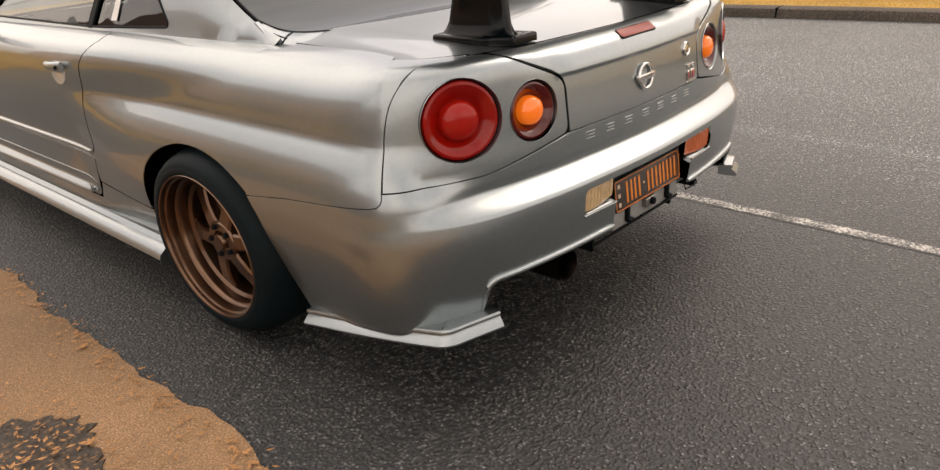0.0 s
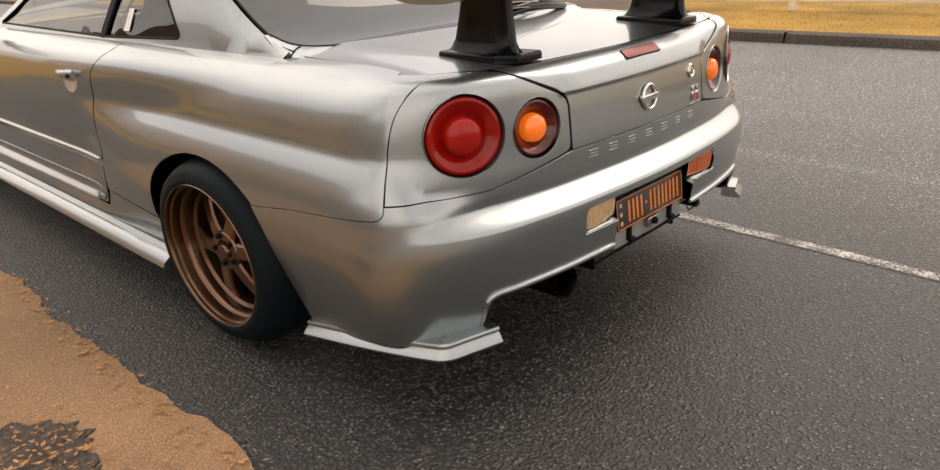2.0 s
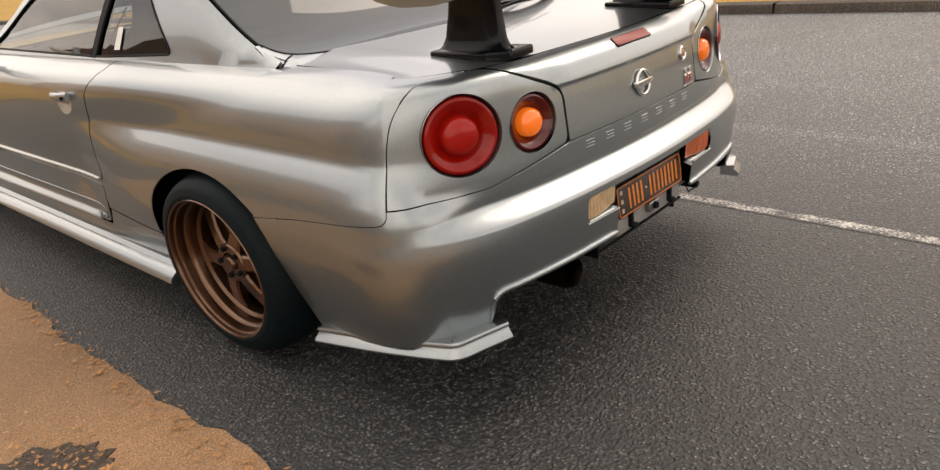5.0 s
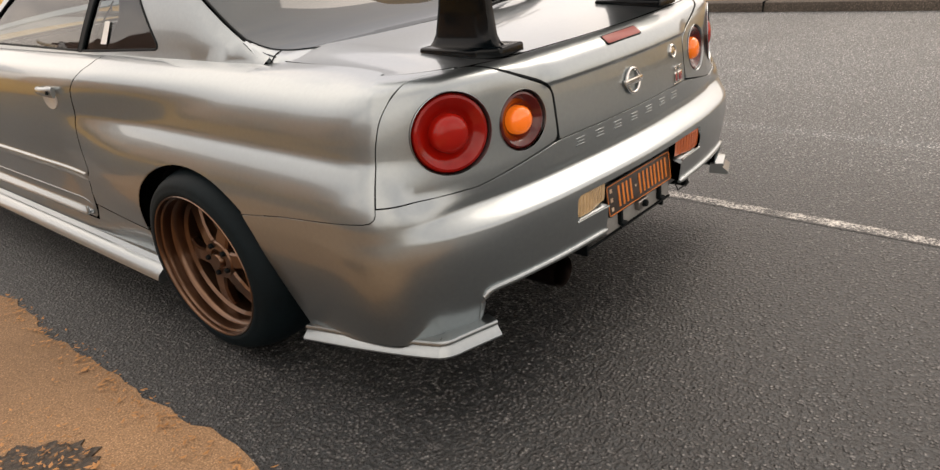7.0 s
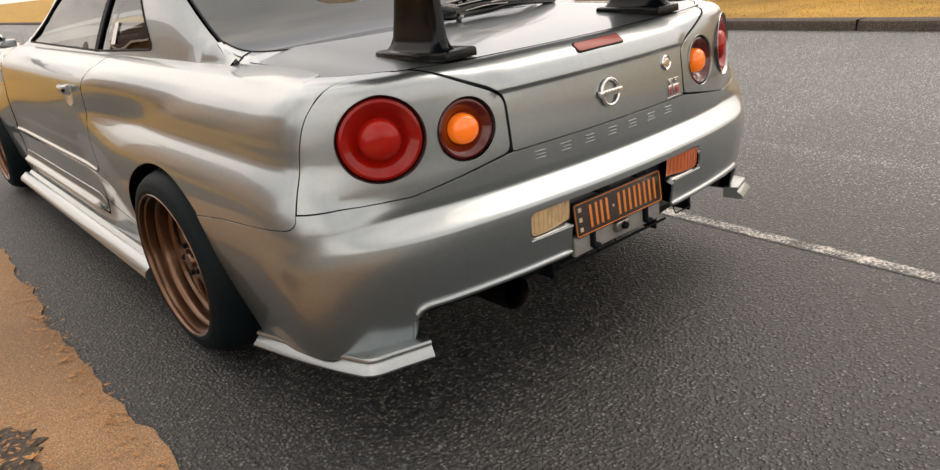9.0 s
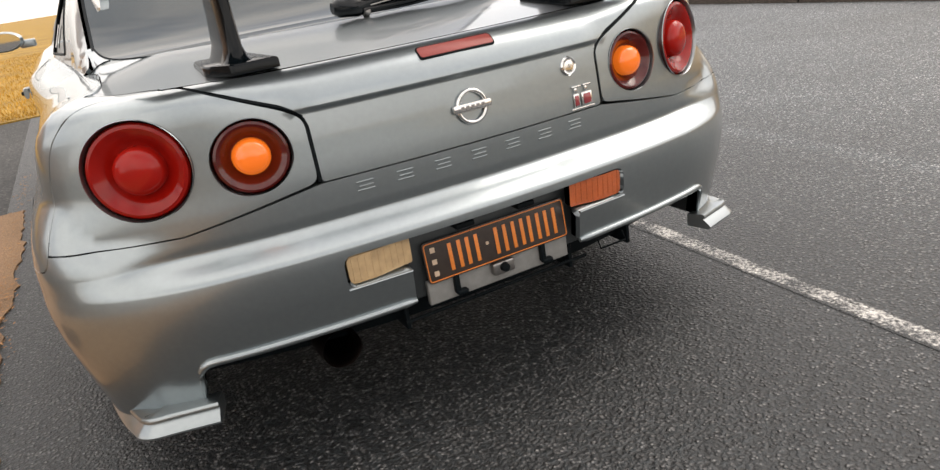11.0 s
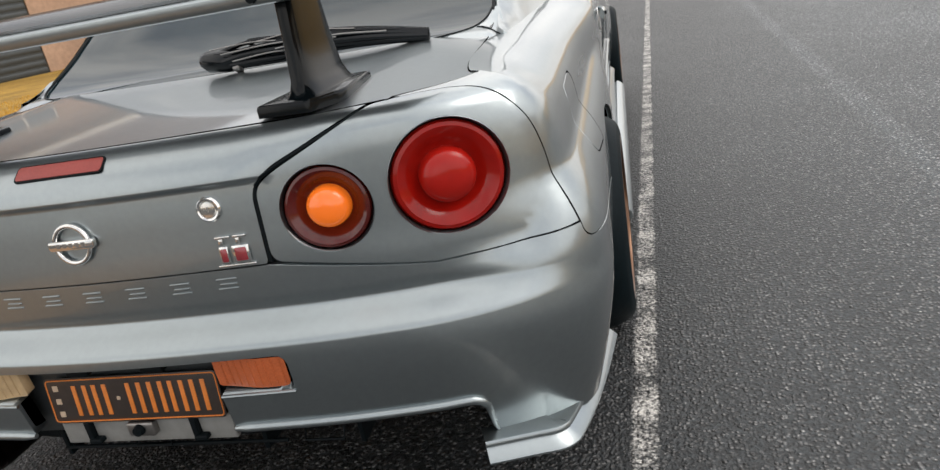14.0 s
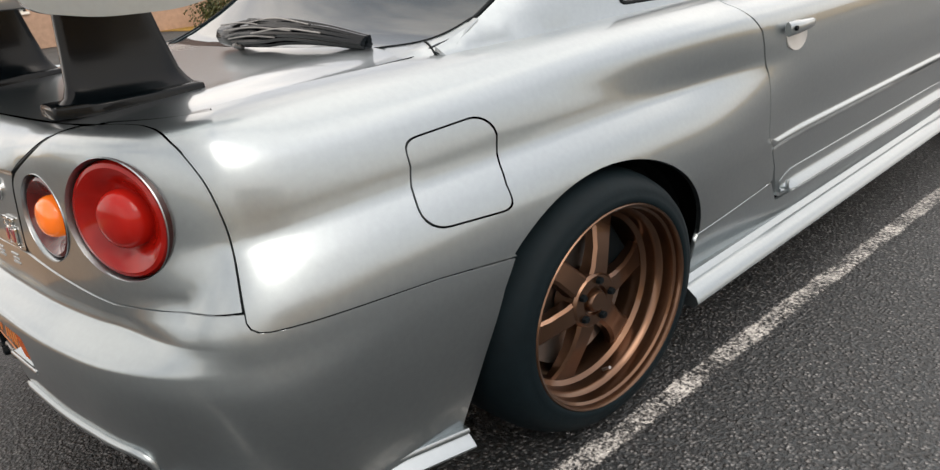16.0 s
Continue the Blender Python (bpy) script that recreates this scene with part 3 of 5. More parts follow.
def tail_lamp(s, v, r, ry, tint):
    m = place(s, v)
    k = ry / r
    base = spin([(r * 1.0, -.001), (r * 1.0, -.03), (r * .3, -.045), (0, -.045)], m, 48, k)
    ob = part("tail_lamp", base, LAMPDARK, car, "round tail lamp with glossy domed lens")
    part("bezel", spin([(r * 1.004, -.001), (r * .995, .0008), (r * .985, -.002), (r * .955, -.013)], m, 56, k), PAINT, ob, "bright painted rim round the lens")
    part("gasket", spin([(r * .958, -.013), (r * .945, -.009), (r * .935, -.014)], m, 56, k), LAMPDARK, ob)
    part("lens", spin([(r * .938, -.013), (r * .905, -.005), (r * .84, -.003), (r * .72, -.008), (r * .60, -.017), (r * .52, -.024), (r * .47, -.025)], m, 56, k), REDLENS if tint == "red" else MAROON, ob, "glossy red lens ring" if tint == "red" else "dark maroon lens ring")
    cen = [(r * .48, -.025), (r * .47, -.012), (r * .435, -.004), (r * .34, .003), (r * .2, .0065), (r * .08, .0075), (0, .0075)]
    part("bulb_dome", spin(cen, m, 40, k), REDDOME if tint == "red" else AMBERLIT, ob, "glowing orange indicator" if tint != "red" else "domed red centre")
    return ob


INNER_EDGE = smoothcurve([(yb(.84), .888), (yb(.60), .884), (.90, .881), (.80, .876), (.70, .872), (.62, .866), (.585, .859)], 5)[1:]
CUT = smoothcurve([(.600, .8545), (.640, .854), (.690, .846), (.738, .828), (.778, .795), (.805, .755), (.820, .70), (.8242, .655), (SEAM, .625), (SEAM, .60), (SEAM, .577)], 6)
for sg in (1, -1):
    def sk(a, b, sg=sg):
        return skin(sg * a, b)
    inner_edge = rounded([(.60, .570), (.3400, .613), (.3400, .738), (.3735, .7605), (.51, .824), (.545, .846), (.60, .8545)], [.0, .02, .04, .03, .02, .01, 0])
    lamp_out = inner_edge[1:-1] + [(a - GAP, b) for a, b in CUT] + [(.71, .572), (.60, .570)]
    panel("lamp_panel", lamp_out, sk, PAINT, car, holes=[circle(s, v, r, 48, ry) for s, v, r, ry, tint in LAMPS], step=.016)
    for s, v, r, ry, tint in LAMPS:
        tail_lamp(sg * s, v, r, ry, tint)
    arch = [(yb(1.075 + .395 * math.cos(a)), .295 + .285 * math.sin(a)) for a in np.linspace(2.36, 0.05, 30)]
    quarter = [(SEAM + GAP, .562), (SEAM + .004, .5535), (SEAM + .010, .547), (SEAM + .020, .5438), (yb(.62), .516)] + [(yb(.80), .490)] + arch + [(yb(1.465), .309), (yb(1.884), .322), (yb(1.885), .36), (yb(1.83), .46), (yb(1.822), .54), (yb(1.817), .63), (yb(1.778), .75), (yb(1.70), .842), (yb(1.69), .90),
        (yb(1.3), .90), (yb(1.0), .898), (yb(.84), .888)] + INNER_EDGE + [(a + GAP * (b < .84), b + GAP * (b > .80)) for a, b in CUT]
    flap = []
    if sg > 0:
        # the filler flap sits flush in the quarter panel
        flap = rounded([(yb(.614), .740), (yb(.825), .7465), (yb(.832), .571), (yb(.632), .591)], [.045, .045, .045, .04], 6)
        mid = [(a + .014 * math.sin((.745 - b) * 36), b) for a, b in flap]
        flap = mid
    panel("quarter_panel", quarter, sk, PAINT, car, holes=[flap] if flap else [], step=.022)
    if flap:
        ca = sum(p[0] for p in flap) / len(flap)
        cb = sum(p[1] for p in flap) / len(flap)
        panel("fuel_flap", [(ca + (a - ca) * .957, cb + (b - cb) * .957) for a, b in flap], sk, PAINT, car, step=.02, label="flush fuel filler flap")
    door = rounded([(yb(1.915), .262), (yb(1.892), .36), (yb(1.837), .46), (yb(1.829), .54), (yb(1.824), .63), (yb(1.785), .75), (yb(1.707), .842), (yb(1.697), .90), (yb(3.28), .90), (yb(3.36), .6), (yb(3.38), .345), (yb(3.38), .262)], [.03, 0, 0, 0, 0, 0, 0, 0, 0, 0, 0, 0])
    door_ob = panel("door", door, sk, PAINT, car, step=.028, flange=.026, rows=(.405, .414, .421, .428, .434, .439, .445, .452))
    # raised moulding along the door's foot
    rings = []
    for y in np.linspace(1.93, 3.37, 40):
        e = step01(1.925, 1.99, y)
        c = Vector(skin(sg * yb(y), .284))
        rings.append([c + Vector((sg * a * (.3 + .7 * e), 0, b * (.5 + .5 * e))) for a, b in ((-.012, .046), (.002, .043), (.004, .034), (.003, .018), (.008, .009), (.022, -.001), (.025, -.008), (.020, -.016), (-.012, -.022))])
    part("sill_moulding", loft(rings), PAINT, door_ob)
    # bead along the foot of the moulding, turned up at its rear end
    foot = [(3.34, .268), (2.9, .268), (2.5, .268), (2.15, .269), (2.02, .270), (1.972, .273), (1.955, .281), (1.950, .294), (1.952, .306)]
    part("door_bead", tube([place(sg * yb(a), b, .016).translation for a, b in smoothcurve(foot, 4)], .0055, 8), PAINT, door_ob)
    # pull handle: a scooped backing and a grip
    hm = place(sg * yb(1.975), .722)
    hb = slab(circle(0, -.012, .062, 28, .040), -.004, .0015, .001)
    handle = part("door_handle", moved(hb, hm), SCOOP, door_ob, "silver pull handle over a scooped recess")
    grip = []
    for k in range(13):
        t = k / 12
        xx = (-.085 + .17 * t) * sg
        hgt = .019 - .008 * t
        lift = .004 + .018 * math.sin(math.pi * min(1, .12 + t * .88)) ** .5
        grip.append([(xx + 0 * a, .012 + hgt * math.sin(a), lift + .008 * math.cos(a)) for a in np.linspace(0, math.tau, 12, endpoint=False)])
    part("grip", moved(loft([[Vector(p) for p in r] for r in grip]), hm), PAINT, handle)
    part("lock", moved(spin([(0, .032), (.006, .032), (.007, .026)], Matrix.Translation((-.065 * sg, .012, 0)), 12), hm), BLACK, handle)
    sill = [(yb(1.46), .195), (yb(1.465), .305), (yb(1.878), .318), (yb(1.912), .256), (yb(1.93), .2555), (yb(3.38), .2555), (yb(3.40), .195)]
    panel("side_sill", sill, sk, PAINT, car, step=.035)
    # skirt lip: bevelled strip under the sill
    rings = []
    for y in np.linspace(1.37, 3.42, 24):
        e = min(1.0, (y - 1.36) / .1)
        rings.append([Vector((sg * (.812), y, .208)), Vector((sg * (.836), y, .212)), Vector((sg * .848, y, .200)), Vector((sg * (.858), y, .208)), Vector((sg * (.868), y, .206)), Vector((sg * .893, y, .186)), Vector((sg * .898, y, .170)), Vector((sg * .888, y, .157)), Vector((sg * .80, y, .165))])
    part("skirt_lip", loft(rings), PAINT, car, "bright silver side skirt lip")
    fend = [(yb(3.40), .2), (yb(3.385), .6), (yb(3.30), .9), (yb(4.6), .86), (yb(4.75), .7), (yb(4.75), .3), (yb(4.47), .22)] + [(yb(4.06 + .395 * math.cos(a)), .295 + .285 * math.sin(a)) for a in np.linspace(-.12, math.pi + .12, 40)]
    panel("front_fender", fend, sk, PAINT, car, step=.05)
    # wheel arch liners
    for yc in (1.075, 4.06):
        ring = [[Vector((sg * xx, yc + .405 * math.cos(a), .295 + .292 * math.sin(a))) for a in np.linspace(-.25, math.pi + .25, 30)] for xx in (.56, .79)]
        part("arch_liner", loft(ring, False), DARK, car)
    # flared spat under the bumper corner
    path = smoothcurve([(.628, .160, .236), (.67, .1755, .2335), (.712, .191, .231), (.744, .203, .2285), (.7585, .216, .2265), (.766, .237, .2235), (.784, .325, .2125), (.802, .47, .1915), (.819, .672, .163)], 5)
    rings = []
    for k, p in enumerate(path):
        a, b = path[max(0, k - 1)], path[min(len(path) - 1, k + 1)]
        t = Vector((b[0] - a[0], b[1] - a[1], 0)).normalized()
        o = Vector((t.y, -t.x, 0))
        q = Vector(p)
        prof = [(-.04, .016), (.000, .0195), (.0055, .0185), (.0085, .0145), (.0085, .0115), (.0045, .0080), (.0045, .0055), (.0100, .001), (.0205, -.0085), (.0240, -.0130), (.0235, -.0170), (.016, -.0205), (-.04, -.016)]
        rings.append([Vector(((q + o * d).x * sg, (q + o * d).y, q.z + u)) for d, u in prof])
    part("bumper_spat", loft(rings), PAINT, car, "bright silver flared lip under the bumper corner")

# rear bumper, with a pocket for the plate that is open below
rt = [(0, .6075), (.332, .6075), (.345, .6055), (.60, .5665), (SEAM, .5735), (SEAM, .561), (SEAM + .0025, .5520), (SEAM + .009, .5448), (SEAM + .020, .5412), (yb(.62), .5130), (yb(.795), .4872), (yb(.765), .44), (yb(.715), .32), (yb(.665), .168), (yb(.48), .190), (.90, .208), (.80, .220), (.735, .230), (.648, .238), (.641, .262), (.636, .300), (.631, .318), (.621, .329), (.605, .333), (.205, .333), (.205, .402), (.322, .402), (.331, .4045), (.337, .412), (.338, .422), (.338, .452), (.335, .462), (.327, .469), (.315, .470), (0, .470)]
panel("rear_bumper", rt + [(-a, b) for a, b in reversed(rt[1:-1])], skin, PAINT, car, step=.018, flange=.03, rows=(.484, .490, .495, .499, .504, .512, .520, .525, .528, .532, .538))
# bright rolled lip along the diffuser cut-out and under the lamp pockets
for sg in (1, -1):
    run = [(s, .331) for s in np.linspace(.205, .600, 20)] + [(.613, .3295), (.624, .324), (.631, .314), (.635, .298), (.640, .264), (.647, .240)]
    part("bumper_lip", tube([place(sg * a, b, .0015).translation for a, b in run], [.005] + [.0085] * 21 + [.0075, .006, .005, .003], 10), PAINT, car, "bright rolled lip along the cut-out")
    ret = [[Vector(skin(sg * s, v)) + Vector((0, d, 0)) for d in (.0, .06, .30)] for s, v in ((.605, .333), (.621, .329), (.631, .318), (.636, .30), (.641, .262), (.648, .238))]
    # inner face of the cut-out, its shade carried by the darker colour
    part("bumper_return", loft(ret, False), SHADEANDDOOR, car)
    seam = [(SEAM + .001, .60), (SEAM + .001, .56), (SEAM + .004, .5445), (yb(.62), .5145), (yb(.80), .4885)]
    part("bumper_seal", tube([place(sg * a, b, -.0045).translation for a, b in densify(seam, .02)[:-30]], .0035, 6), BLACK, car)
    lip = [Vector(skin(sg * s, .400)) for s in np.linspace(.205, .338, 8)]
    part("pocket_lip", tube(lip, .0035, 8), PAINT, car)
    # lamp in the pocket: a ribbed lens with rounded ends that runs back towards the plate
    def pocket(a, b, sg=sg):
        return place(sg * a, b, -.006 - .016 * (1 - step01(.19, .29, a))).translation
    ends = rounded([(.196, .407), (.331, .407), (.332, .465), (.196, .465)], [.006, .013, .013, .006], 5)
    lens = panel("pocket_lamp", ends, pocket, ORANGELENS if sg > 0 else CLEARLENS, car, step=.012, flange=.02, label="orange ribbed reflector lens" if sg > 0 else "pale clear reversing lamp lens")
    for k in range(9):
        a0 = .212 + .0138 * k
        part("rib", tube([pocket(a0, v) for v in np.linspace(.411, .461, 6)], .0016, 6), ORANGELENS if sg > 0 else CLEARLENS, lens)
# the shade behind the plate is in this box's dark colour
part("plate_recess", boxbm((-.36, .150, .315), (.36, .172, .486), .004), SHADEANDDOOR, car, "recess behind the plate, its shade put into the dark colour")

# boot
boot_rt = [(0, .6105), (.329, .6105), (.3322, .616), (.3322, .737), (.3655, .768), (.505, .828), (.535, .848), (0, .848)]
boot_rt = boot_rt[:2] + rounded(boot_rt[2:6] , [.0, .04, .03, .0], 6) + boot_rt[6:]
boot = panel("boot_lid", boot_rt + [(-a, b) for a, b in reversed(boot_rt[1:-1])], skin, PAINT, car, step=.016, rows=(.744, .748, .752, .756, .760))
edge = [Vector(skin(s, .8505)) for s in np.linspace(-.575, .575, 41)]
side = [Vector(skin(a, b)) for a, b in reversed(INNER_EDGE)] + [Vector(skin(yb(.84), .888))]
dk = [(p.x, p.y + .002) for p in edge] + [(p.x - .003, p.y + .002) for p in side] + [(.3, .80), (0, .79), (-.3, .80)] + [(-p.x + .003, p.y + .002) for p in reversed(side)]
panel("boot_deck", dk, deck, PAINT, boot, out_ref=Vector((0, .5, -3)), step=.022)
for sg in (1, -1):
    und = []
    for k, s0 in enumerate(np.linspace(.50, yb(.86), 26)):
        a = Vector(skin(sg * s0, .862)) - Vector((0, 0, .010))
        b = Vector((a.x * .86, a.y + .02 * (1 - k / 25), a.z - .004))
        und.append([a, b])
    part("gutter_channel", loft(und, False), PAINT, car)
part("boot_gap", loft([[Vector(skin(sg * s, .62)) + Vector((0, .022, 0)) for s in (.30, .36)] for sg in (1,)] + [[Vector(skin(s, .80)) + Vector((0, .03, 0)) for s in (.30, .36)]], False), DARK, boot)
for sg in (1, -1):
    cut = smoothcurve([(.336, .612), (.336, .70), (.338, .738), (.350, .752), (.369, .765), (.44, .796), (.49, .817), (.512, .829), (.525, .838)], 5)
    part("boot_seal", tube([place(sg * s, v, -.004).translation for s, v in cut], .0045, 8), BLACK, boot, "black gap seal")

# brake light, badge, lock and trim on the boot
m = place(0, .813)
bl = part("brake_light", moved(slab(rect(.172, .033, .008), -.004, .0006, .0004), m), BLACK, boot, "slim high-level brake light")
part("lens", moved(slab(rect(.166, .027, .006), .0003, .0016, .0008), m), PALERED, bl, "pale red lens")
m = place(0, .684)
em = part("emblem", moved(tube([(.0325 * math.cos(a), .0325 * math.sin(a), .005) for a in np.linspace(0, math.tau, 40, endpoint=False)], .0048, 10, True), m), CHROME, boot, "round chrome maker's emblem")
part("emblem_bar", moved(slab(rect(.088, .0165, .004), .002, .010, .002), m), CHROME, em)
for k in range(5):
    part("mark", moved(slab(rect(.007, .007), .0095, .0108), m @ Matrix.Translation((-.024 + .012 * k, 0, 0))), STEEL, em)
m = place(.256, .714)
lk = part("boot_lock", moved(spin([(.021, -.002), (.021, .003), (.018, .006), (.015, .005), (.0135, .0025), (.0125, .0045), (0, .0055)], m, 28), Matrix()), CHROME, boot, "round chrome boot lock")
part("key_slot", moved(slab(rect(.002, .009), .0045, .0062), m), STEEL, lk)
m = place(.277, .640)
bd = part("badge", moved(slab(rect(.066, .004, .0015), .0005, .003, .0008), m @ Matrix.Translation((.004, -.0245, 0))), CHROME, boot, "small chrome and red badge")
for px, w in ((-.010, .026), (.019, .022)):
    part("badge_bar", moved(slab(rect(w, .0045, .0015), .001, .005, .001), m @ Matrix.Translation((px, .024, 0))), CHROME, bd)
    part("badge_bar", moved(slab(rect(w * .3, .011, .0015), .001, .005, .001), m @ Matrix.Translation((px - .004, .0165, 0))), CHROME, bd)
for px, w in ((-.013, .016), (.016, .030)):
    part("badge_rim", moved(slab(rect(w, .030, .003), .001, .004, .001), m @ Matrix.Translation((px, -.006, 0))), CHROME, bd)
    part("badge_fill", moved(slab(rect(w * .66, .022, .002), .0035, .0052, .0008), m @ Matrix.Translation((px, -.006, 0))), REDENAMEL, bd)
for k in range(7):
    px = -.252 + .084 * k
    m = place(px, .5835)
    for w, dx, dy in ((.036, 0, .008), (.030, .002, -.001), (.036, 0, -.009)):
        part("embossed_bar", moved(slab(rect(w, .0035, .0015, 2), -.001, .0018, .0008), m @ Matrix.Translation((dx, dy, 0))), PAINT, boot, "embossed bar in body colour")

# number plate and its bracket
pm = Matrix.Translation((.009, .1305, .3935)) @ pose(0, 0, 0, 90 - 6, 0, 0)
plate = part("number_plate", moved(slab(rect(.355, .090, .008), -.0015, .0015, .0005), pm), PLATE, car, "black number plate with a thin orange border")
ring = rounded([(-.174, -.0415), (.174, -.0415), (.174, .0415), (-.174, .0415)], .007, 4)
part("border", moved(tube([(a, b, .0018) for a, b in ring], .0013, 6, True), pm), PLATEORANGE, plate)
for k, px in enumerate((-.105, -.063, .008, .052, .094, .137)):
    for a, b, c, d in ((-.016, -.030, .0085, .060), (.006, -.030, .0085, .060)):
        part("plate_bar", moved(slab([(px + a, b), (px + a + c, b), (px + a + c, b + d), (px + a, b + d)], .0014, .0030, .0004), pm), PLATEORANGE, plate)
for k in range(3):
    part("plate_bar", moved(slab(rect(.011, .011, .001), .0014, .0024), pm @ Matrix.Translation((-.156, .026 - .026 * k, 0))), PLATECREAM, plate)
part("plate_bar", moved(slab(rect(.007, .007, .002), .0014, .0028), pm @ Matrix.Translation((-.028, .002, 0))), PLATECREAM, plate)
br = part("plate_bracket", boxbm((-.170, .134, .296), (.188, .148, .352), .004), GREYPLASTIC, car, "pale grey plastic plate bracket")
for px in (-.105, .115):
    part("bracket_tab", boxbm((px - .006, .122, .308), (px + .006, .136, .350), .002), BLACK, br)
    part("tab_foot", boxbm((px - .004, .118, .304), (px + .022, .134, .314), .003), BLACK, br)
part("camera_mount", boxbm((-.018, .118, .318), (.036, .136, .346), .004), STEEL, br)
part("camera_eye", spin([(0, .012), (.009, .010), (.011, 0)], Matrix.Translation((.009, .118, .334)) @ pose(0, 0, 0, 90, 0, 0), 16), BLACK, br)
for px in (-.07, .08):
    part("plate_light", boxbm((px - .022, .112, .452), (px + .022, .150, .464), .003), BLACK, car)

# diffuser under the bumper
diff = part("diffuser", loft([[Vector((x, .160 + .10 * (abs(x) / .63) ** 2, .318)), Vector((x, .185 + .10 * (abs(x) / .63) ** 2, .262)), Vector((x, .60, .17)), Vector((x, .60, .31))] for x in np.linspace(-.63, .63, 25)]), BLACK, car, "black undertray with upright fins")
for px in (-.215, .215, .40):
    part("fin", boxbm((px - .005, .155 + .06 * abs(px), .245), (px + .005, .5, .32), .002), BLACK, diff)
part("cross_bar", tube([(-.22, .170, .262), (.26, .170, .262)], .004, 8), BLACK, diff)
for px in (-.05, .30):
    part("loop", tube([(px, .170, .290), (px, .160, .268), (px + .075, .160, .268), (px + .075, .170, .290)], .0025, 6), BLACK, diff)
ex = part("exhaust_pipe", spin([(.037, .38), (.043, .36), (.043, .02), (.041, .0), (.038, .004), (.036, .03), (.036, .25), (0, .25)], Matrix.Translation((-.375, .140, .274)) @ pose(0, 0, 0, -90, 0, 0), 32), BURNT, car, "heat-browned steel exhaust tip")
part("floor_pan", boxbm((-.74, .62, .15), (.74, 4.55, .50), .02), DARK, car)
part("boot_box", boxbm((-.60, .26, .30), (.60, 1.0, .80), .02), DARK, car)

# ---- wing on two uprights ----
wing = part("wing_blade", loft([[Vector((x, .215 + c * .26, 1.035 + t)) for c, t in ((0, .0), (.12, .012), (.35, .020), (.65, .018), (.9, .008), (1, .0), (.9, -.010), (.6, -.016), (.3, -.012))] for x in np.linspace(-.597, .597, 30)]), GLOSSBLACK, car, "glossy black wing blade on tall uprights")
part("wing_flap", loft([[Vector((x, y, z)) for y, z in ((.222, 1.030), (.212, 1.029), (.206, 1.024), (.205, 1.014), (.209, 1.006), (.216, 1.004), (.222, 1.010))] for x in np.linspace(-.595, .595, 30)]), PAINT, wing, "silver trailing edge strip")
for sg in (1, -1):
    for px in (.40,):
        part("bolt", spin([(0, .006), (.008, .006), (.009, 0)], Matrix.Translation((sg * px, .205, 1.017)) @ pose(0, 0, 0, 90, 0, 0), 10), BLACK, wing)
    ep = rounded([(.185, 1.115), (.180, 1.03), (.205, .998), (.285, .982), (.40, .980), (.49, .998), (.545, 1.045), (.555, 1.115)], .03, 5)
    bm = slab(ep, -.007, .007, .003)
    plate_m = Matrix(((0, 0, 1, sg * .604), (1, 0, 0, 0), (0, 1, 0, 0), (0, 0, 0, 1)))
    end = part("end_plate", moved(bm, plate_m), PAINT, wing, "silver end plate with a rounded lower edge")
    part("bolt_recess", moved(slab(rounded([(.275, 1.005), (.325, 1.012), (.335, 1.055), (.29, 1.07)], .014), .0065, .0085, .001), plate_m if sg > 0 else Matrix(((0, 0, -1, sg * .604), (1, 0, 0, 0), (0, 1, 0, 0), (0, 0, 0, 1)))), PAINT, end)
    part("bolt", spin([(0, .013), (.007, .013), (.009, .004)], Matrix.Translation((sg * .604, .305, 1.035)) @ pose(0, 0, 0, 0, 90 * sg, 0), 14), BLACK, end)
    foot_p = rounded([(.338, .240), (.430, .236), (.470, .30), (.462, .478), (.350, .482)], [.006, .006, .02, .012, .012], 3)
    foot = part("wing_foot", moved(slab(foot_p, .0, .020, .006), Matrix(((sg, 0, 0, 0), (0, 1, 0, 0), (0, 0, 1, .834), (0, 0, 0, 1)))), GLOSSBLACK, wing, "flared black foot bolted to the boot")
    prof = [(.0, .376, .436, .252, .478), (.06, .382, .430, .264, .468), (.16, .388, .424, .270, .458), (.5, .390, .421, .276, .442), (.85, .390, .421, .282, .428), (1, .388, .422, .284, .424)]
    rings = []
    for t, x0, x1, y0, y1 in prof:
        z = .852 + t * .175
        cx, cy = (x0 + x1) / 2, (y0 + y1) / 2
        rings.append([Vector((sg * (cx + (x1 - x0) / 2 * math.copysign(abs(math.cos(a)) ** .5, math.cos(a))), cy + (y1 - y0) / 2 * math.copysign(abs(math.sin(a)) ** .5, math.sin(a)), z)) for a in np.linspace(0, math.tau, 28, endpoint=False)])
    part("upright", loft(rings), GLOSSBLACK, wing, "tall tapering black wing upright")

# ---- cabin ----
RAIL_Z = table([(.80, .852), (.86, .858), (.95, .882), (1.05, .926), (1.13, .972), (1.265, 1.05), (1.4, 1.105), (1.6, 1.140), (1.9, 1.155), (2.3, 1.150), (2.6, 1.10), (2.9, .985), (3.2, .862)])
RAIL_X = table([(.80, .655), (.95, .640), (1.13, .625), (1.4, .597), (1.7, .585), (2.2, .585), (2.8, .63), (3.2, .70)])


def foot_of(y):
    """Where the pillar rises from the quarter panel."""
    v = .898
    while v > .80 and skin(yb(y), v)[0] < RAIL_X(y) + .018 + .045 * step01(.86, 1.2, y):
        v -= .0004
    return skin(yb(y), v)


